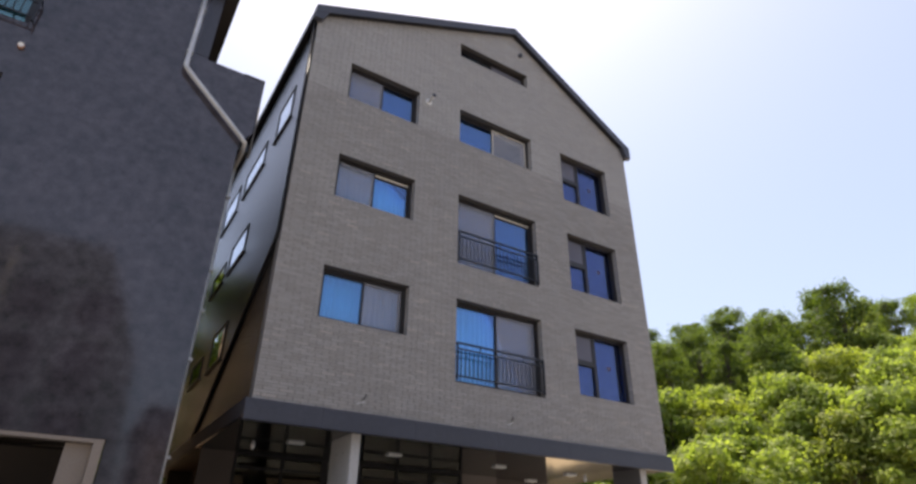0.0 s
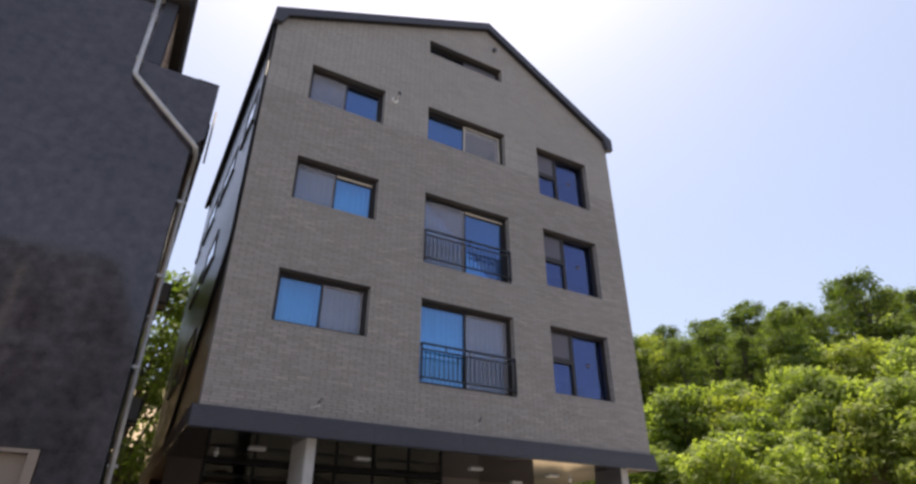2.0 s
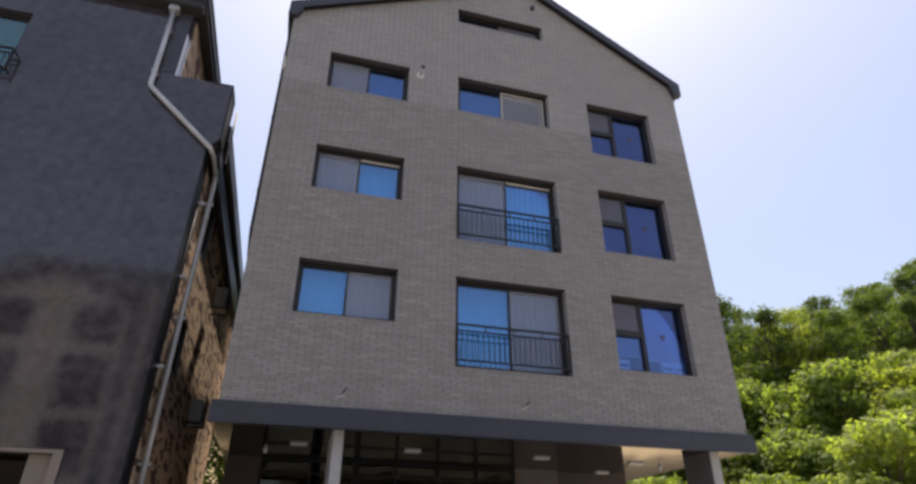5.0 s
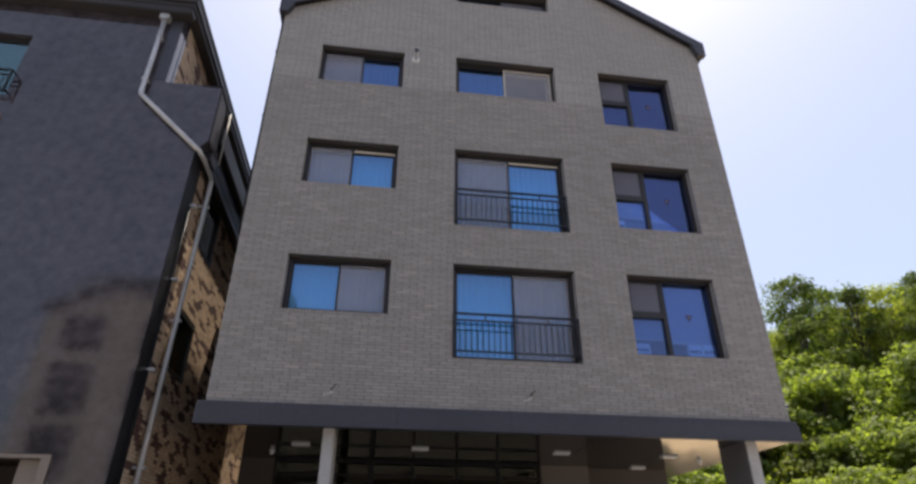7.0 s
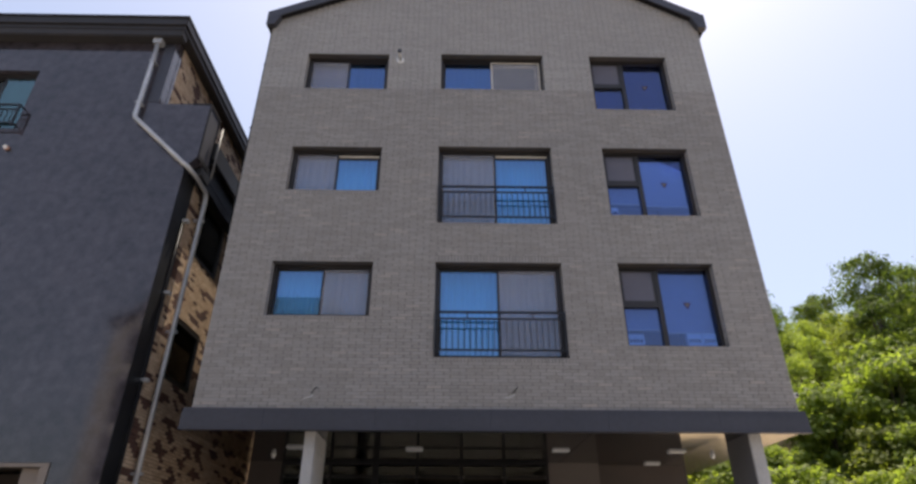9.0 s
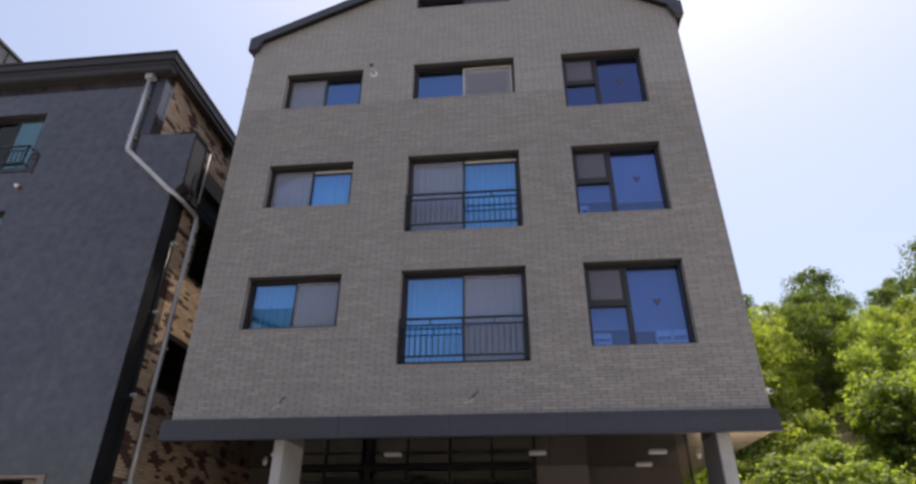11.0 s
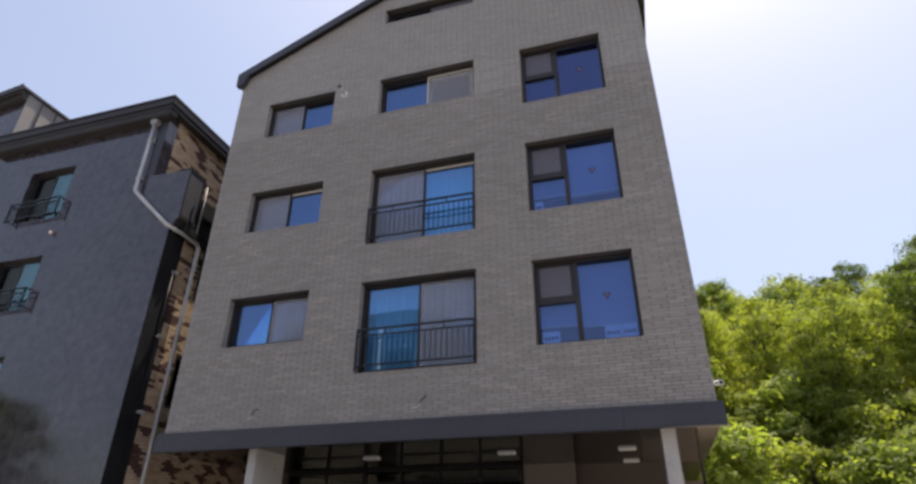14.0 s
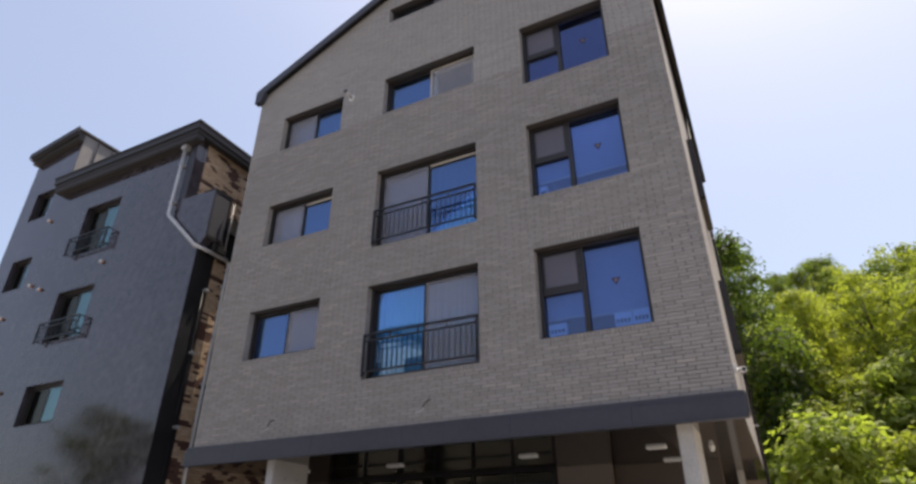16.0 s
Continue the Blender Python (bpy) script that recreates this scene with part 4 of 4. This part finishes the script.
def eave(name, x0, x1, y0, y1, z0, z1, parent, mat=ROOF_METAL):
    bm = boxes((x0, x1, y0, y1, z0 + 0.17, z1), bevel=0.015)
    box(bm, x0 + 0.05, x1 - 0.05, y0 + 0.05, y1 - 0.05, z0 + 0.06, z0 + 0.169)
    box(bm, x0 - 0.03, x1 + 0.03, y0 - 0.03, y1, z1 + 0.001, z1 + 0.05)
    ob = part(name, bm, mat, parent, "black metal roof edge with a gutter")
    bm = boxes((x0 + 0.12, x1 - 0.12, y0 + 0.09, y0 + 0.335, z0 - 0.15, z0 - 0.12), (x0 + 0.08, x1 - 0.08, y0 + 0.07, y0 + 0.335, z0 - 0.119, z0 + 0.059))
    part("soffit", bm, EAVE_SOFFIT, parent, "brown eave soffit")
    return ob


eave("roof", -6.15, 0.80, SY - 0.34, 22.8, SZ + 0.02, SZ + 0.42, dark_house, EAVE_METAL)
# penthouse roof, falling gently away from the seamed side
def fall(x, z):
    return (x, z + 0.145 * (x + 5.96))


for name, a, b, y0, y1, z0, z1, mat in (("roof", -8.6, -5.93, SY - 0.30, 16.5, 15.63, 15.72, EAVE_METAL), ("fascia", -8.62, -5.93, SY - 0.34, SY - 0.302, 15.53, 15.76, EAVE_METAL),
                                        ("fascia_board", -8.55, -5.97, SY - 0.29, SY - 0.2, 15.44, 15.625, EAVE_METAL), ("soffit", -8.5, -5.99, SY - 0.198, SY - 0.005, 15.30, 15.625, EAVE_SOFFIT)):
    part(name, extruded(bmesh.new(), [fall(a, z0), fall(b, z0), fall(b, z1), fall(a, z1)], [], y0, y1), mat, dark_house, "thin black penthouse roof edge")
for i in range(9):
    y = SY + 0.005 + i * 0.55
    ph = part("seam_panel", boxes((-6.012, -5.99, y, y + 0.53, SZ + 0.43, 15.6)), SEAM_METAL, dark_house, "grey-brown seamed metal cladding")
    part("seam", boxes((-5.99, -5.945, y + 0.5, y + 0.528, SZ + 0.43, 15.6)), FASCIA, ph)

# galvanised downpipe
dp = thing("downpipe", (0.1, SY - 0.1, 12.7), "bright galvanised downpipe cranked across the stucco wall", "downpipe")
Y = SY - 0.12
part("hopper", boxes((0.0, 0.22, Y - 0.08, SY - 0.002, 12.78, 12.98), bevel=0.015), GALV, dp, "white-grey rainwater hopper")
part("pipe", tube(bmesh.new(), [(0.11, Y, 12.79), (0.125, Y, 11.6), (0.13, Y, 10.56), (0.15, Y, 10.49), (0.22, Y, 10.42), (1.50, Y, 9.24), (1.60, Y + 0.06, 9.18), (1.64, 11.25, 9.17), (1.64, 11.85, 9.16), (1.64, 11.93, 9.1), (1.64, 11.95, 9.0), (1.62, 11.95, 5.0), (1.62, 11.95, 0.3)], 0.052, 14), GALV, dp)
for z in (10.9, 12.2):
    part("clip", boxes((0.06, 0.19, Y - 0.05, SY - 0.002, z, z + 0.03)), GALV, dp)
for z in (8.4, 5.75, 3.0):
    part("bracket", boxes((SX1 + 0.002, 1.72, 11.92, 11.99, z, z + 0.05)), GALV, dp)
thin = thing("conduit", (SX1 + 0.03, 11.45, 0.3), "thin black conduit up the corner return", "conduit")
part("tube", tube(bmesh.new(), [(SX1 + 0.03, 11.42, 0.3), (SX1 + 0.03, 11.42, 8.2)], 0.02, 8), ROOF_METAL, thin)
for z in (4.6, 6.4, 8.1):
    part("lamp_head", boxes((SX1 - 0.001, SX1 + 0.14, 11.40, 11.52, z, z + 0.07), bevel=0.015), GALV, thin)


def stucco_window(x0, x1, z0, z1, rail):
    win = window_base(dark_house, x0, x1, z0, z1, SY + 0.14, label="dark framed sliding window with teal glass")
    m = (x0 + x1) / 2
    sash(win, x0 + 0.068, m + 0.02, z0 + 0.063, z1 - 0.063, SY + 0.20, GLASS_DIM)
    sash(win, m - 0.02, x1 - 0.068, z0 + 0.063, z1 - 0.063, SY + 0.16, GLASS_TEAL)
    part("roller_blind", boxes((x0 + 0.075, m - 0.05, SY + 0.250, SY + 0.254, z0 + 0.07, z1 - 0.07)), SURROUND, win, "brown roller blind behind the glass")
    part("inner_frame", boxes((m + 0.1, m + 0.16, SY + 0.28, SY + 0.33, z0 + 0.05, z1 - 0.05)), WHITE, win)
    room(dark_house, x0, x1, z0, z1, SY + 0.35, 1.2)
    curtain(m - 0.1, x1 - 0.05, z0, z1, SY + 0.45, int(z0 * 7))
    if rail:
        balcony_rail(x0 - 0.08, x1 + 0.08, z0 - 0.06, SY - 0.20, dark_house, 0.62, 0.198)


for i, o in enumerate(S_OPEN):
    stucco_window(*o, rail=i < 2)


def wall_vent(x, z):
    v = thing("wall_vent", (x, SY, z), "small terracotta-coloured vent cap on the stucco wall", "vent", "stucco wall vents")
    part("cap", tube(bmesh.new(), [(x, SY + 0.002, z), (x, SY - 0.06, z)], 0.055, 14), COPPER, v)
    part("hood", tube(bmesh.new(), [(x, SY - 0.061, z + 0.005), (x, SY - 0.09, z - 0.01)], 0.045, 14), WHITE, v)


for x, z in ((-2.5, 9.65), (-5.9, 9.55), (-5.3, 9.3), (-6.9, 8.6), (-5.5, 6.1), (-6.2, 12.0)):
    wall_vent(x, z)


# ---- house across the road, seen only in the panes ----
def opposite():
    h = thing("opposite_house", (-6, -16, 0.02), "white gabled house across the road with a dark slate roof", "building")
    part("wall", extruded(bmesh.new(), [(-14.5, 0.02), (-6.0, 0.02), (-6.0, 15.4), (-10.2, 17.2), (-14.5, 15.4)], [], -16, -15.4), OPPOSITE, h, "white gable front")
    part("wing", extruded(bmesh.new(), [(-5.99, 0.02), (3.0, 0.02), (2.2, 11.5), (1.2, 13.6), (-5.99, 16.4)], [], -16.6, -16.0), SLATE, h, "slate-clad wing")
    part("roof", extruded(bmesh.new(), [(-14.9, 15.6), (-5.5, 15.2), (1.4, 13.7), (-0.6, 18.2), (-13.4, 18.2)], [], -19, -16.61), SLATE, h, "dark slate roof")
    for (ax, az), (bx, bz) in (((-14.9, 15.3), (-10.2, 17.25)), ((-10.2, 17.25), (-5.6, 15.3))):
        part("verge", extruded(bmesh.new(), [(ax, az), (bx, bz), (bx, bz + 0.3), (ax, az + 0.3)], [], -15.9, -15.2), ROOF_METAL, h, "dark verge board")
    part("post", boxes((-5.2, -4.9, -15.99, -15.8, 0.02, 16.6)), OPPOSITE, h, "white corner post")
    for z0, z1 in ((12.9, 15.0), (9.1, 12.0), (5.6, 8.4)):
        for x0, x1, y in ((-13.4, -11.0, -15.37), (-8.8, -6.3, -15.37), (-4.6, -2.6, -15.97), (-1.6, 0.6, -15.97)):
            w = part("window", ring(bmesh.new(), x0, x1, y - 0.02, y + 0.03, z0, z1, 0.08), FRAME, h)
            part("pane", boxes((x0 + 0.08, x1 - 0.08, y - 0.01, y + 0.005, z0 + 0.08, z1 - 0.08)), BLACK_PANEL, w)


opposite()


def brown_house():
    """A low brown brick house across the road, seen only in the lobby glass."""
    h = thing("brown_house", (16, -18, 0.02), "low brown brick house across the road", "building")
    part("wall", boxes((4, 30, -30, -18, 0.02, 9.0)), BROWN_WALL, h)
    part("roof", boxes((3.6, 30.4, -30.4, -17.6, 9.0, 9.5), bevel=0.05), ROOF_METAL, h)
    for k in range(2):
        for i in range(4):
            x, z = 5.2 + i * 6.5, 1.0 + k * 5.2
            w = part("window", ring(bmesh.new(), x, x + 1.8, -18.02, -17.97, z, z + 1.4, 0.08), FRAME, h)
            part("pane", boxes((x + 0.08, x + 1.72, -18.01, -17.995, z + 0.08, z + 1.32)), GLASS_DIM, w)


brown_house()


# ---- trees ----
def crown_mesh(rng, clumps, leaves, size):
    """Billowing leaf clumps: blades on the upper shell of each clump, a few inside."""
    vs, fs = [], []
    for centre, radius in clumps:
        flat = rng.uniform(0.55, 0.85)
        for _ in range(leaves):
            d = Vector((rng.gauss(0, 1), rng.gauss(0, 1), rng.gauss(0.35, 0.8))).normalized()
            depth = rng.uniform(0.82, 1.08) if rng.random() < 0.52 else rng.uniform(0.15, 1.3)
            ripple = 1 + 0.3 * noise.noise(d * 2.2 + centre)
            p = centre + Vector((d.x, d.y, d.z * flat)) * radius * depth * ripple
            nrm = (d + Vector((rng.uniform(-0.8, 0.8), rng.uniform(-0.8, 0.8), rng.uniform(-0.1, 1.2)))).normalized()
            a = nrm.cross(Vector((rng.uniform(-1, 1), rng.uniform(-1, 1), rng.uniform(-0.3, 0.3)))).normalized()
            b = nrm.cross(a)
            s = size * rng.uniform(0.6, 1.35)
            k = len(vs)
            vs += [p - a * s, p + a * s * 0.7 + b * s * 0.6, p + a * s * 0.7 - b * s * 0.6]
            fs.append((k, k + 1, k + 2))
    return vs, fs


def tree(seed, tall, wide, leaf, mat, label, name="tree", leaves=70, count=70, low=0.25):
    rng = random.Random(seed)
    t = thing(name, (0, 0, 0), label, name, "hillside trees" if name == "tree" else "hillside shrubs")
    bm = bmesh.new()
    lean = Vector((rng.uniform(-0.4, 0.4), rng.uniform(-0.4, 0.4), 0))
    tube(bm, [Vector((0, 0, -0.4)), lean * 0.3 + Vector((0, 0, tall * 0.3)), lean + Vector((0, 0, tall * 0.62)), lean * 1.3 + Vector((0, 0, tall * 0.88))], tall * 0.018, 8, tall * 0.004)
    clumps = []
    for _ in range(count):
        a, h = rng.uniform(0, math.tau), rng.uniform(low, 1.0)
        env = wide * math.sin(math.pi * min(1, (1.04 - h) / (1.04 - low) * 0.62 + 0.1)) * (0.75 + 0.35 * noise.noise((math.cos(a) * 1.3 + seed, math.sin(a) * 1.3, h * 3)))
        r = env * math.sqrt(rng.uniform(0.15, 1.0))
        c = Vector((r * math.cos(a), r * math.sin(a), h * tall)) + lean * h
        clumps.append((c, wide * rng.uniform(0.13, 0.31)))
    for c, _ in clumps[::4]:
        s = Vector((0, 0, max(0.15 * tall, c.z * rng.uniform(0.45, 0.7)))) + lean * 0.5
        tube(bm, [s, (s + c) / 2 + Vector((0, 0, 0.05 * tall)), c], tall * 0.006, 5, tall * 0.0015)
    part("trunk", bm, BARK, t, "grey-brown trunk and limbs")
    vs, fs = crown_mesh(rng, clumps, leaves, leaf)
    raw("crown", vs, fs, mat, t)
    return t


def woods():
    rng = random.Random(21)
    kinds = [tree(1, 11.0, 3.7, 0.135, LEAVES[0], "broad leafy tree with fresh green crown", leaves=105, count=92, low=0.12),
             tree(2, 12.5, 4.3, 0.150, LEAVES[1], "tall dark green leafy tree", leaves=105, count=95, low=0.15),
             tree(3, 9.5, 3.4, 0.130, LEAVES[2], "yellowish green leafy tree", leaves=105, count=85, low=0.10),
             tree(4, 11.5, 3.4, 0.145, LEAVES[1], "slender dark green tree with gaps in its crown", leaves=105, count=75, low=0.15),
             tree(5, 9.0, 3.7, 0.130, LEAVES[0], "round-headed fresh green tree", leaves=105, count=88, low=0.08)]
    shrubs = [tree(11, 3.4, 2.5, 0.115, LEAVES[0], "fresh green shrub on the hillside", "shrub", 105, 52, 0.04),
              tree(12, 3.0, 2.6, 0.115, LEAVES[2], "yellow-green shrub on the hillside", "shrub", 105, 52, 0.04),
              tree(13, 4.4, 2.6, 0.130, LEAVES[2], "tall yellow-green bush on the hillside", "shrub", 100, 55, 0.04)]
    light, deep = (kinds[0], kinds[2], kinds[4]), (kinds[1], kinds[3])
    placed, used = [], set()

    def far_enough(x, y, gap):
        return all((x - a) ** 2 + (y - b) ** 2 > gap * gap for a, b in placed)

    def put(kind, x, y, s):
        m = pose(x, y, height(x, y) - 0.15, 0, 0, rng.uniform(0, 360))
        grow = (s * rng.uniform(0.92, 1.12), s * rng.uniform(0.92, 1.12), s * rng.uniform(0.9, 1.1))
        if kind.name in used:
            kind = copy_thing(kind, m)
        else:
            used.add(kind.name)
            kind.matrix_basis = m
        kind.scale = grow

    def scatter(choose, total, xs, ys, lo, hi, gap, s0, s1, hollow=None):
        """hollow: True keeps to the shaded hollow of the hill, False keeps out of it."""
        placed.clear()
        tries = 0
        while len(placed) < total and tries < 9000:
            tries += 1
            x, y = rng.uniform(*xs), rng.uniform(*ys)
            inside = rise(x, y) > 14 and 46 < math.degrees(math.atan2(x, y)) < 61
            if hollow is not None and inside != hollow:
                continue
            if lo < rise(x, y) < hi and far_enough(x, y, gap):
                placed.append((x, y))
                put(rng.choice(choose(x, y)), x, y, rng.uniform(s0, s1))

    # the wood on the near slope behind the house, then the ridge farther along the hill
    scatter(lambda x, y: (kinds[2], *light) if rng.random() < 0.88 else deep, 34, (13, 44), (38, 56), 10.5, 24, 4.0, 0.72, 0.95)
    scatter(lambda x, y: deep if x < 84 and rng.random() < 0.8 else light, 62, (46, 98), (26, 62), 33, 60, 4.6, 0.8, 1.02)
    scatter(lambda x, y: deep if rng.random() < 0.5 else light, 30, (18, 62), (58, 84), 28, 60, 5.2, 0.85, 1.1)
    for kind, x, y, s in ((1, 2.3, 28.5, 1.05), (1, 4.6, 31, 1.05), (3, 0.2, 30.5, 1.0), (1, 13.4, 38.5, 1.12), (0, 22.9, 40.0, 0.82), (1, 76, 44, 0.88), (1, 71, 40, 0.84), (3, 72, 46, 0.9), (1, 44, 47, 0.95)):
        put(kinds[kind], x, y, s)
    scatter(lambda x, y: deep, 30, (40, 66), (24, 48), 15, 34, 3.9, 0.62, 0.86, True)
    # two street trees across the road
    put(kinds[1], -43, -17, 1.15)
    put(kinds[1], -37.5, -17, 1.1)
    scatter(lambda x, y: shrubs, 120, (12, 46), (16, 46), 2.6, 11.5, 2.3, 0.85, 1.45)
    scatter(lambda x, y: shrubs, 100, (36, 92), (8, 62), 9, 34, 3.2, 1.0, 1.6, False)
    for i in range(5):
        put(shrubs[2 if i % 3 else 0], 14.2 + 1.5 * i, 33.6 + rng.uniform(-0.6, 0.8), rng.uniform(0.8, 0.95))


woods()

# ---- single bricks of the lowest courses ----
for me, at in BRICK_STACK:
    ob = finish(new("brick", me), wall_front, "")
    ob.location = at
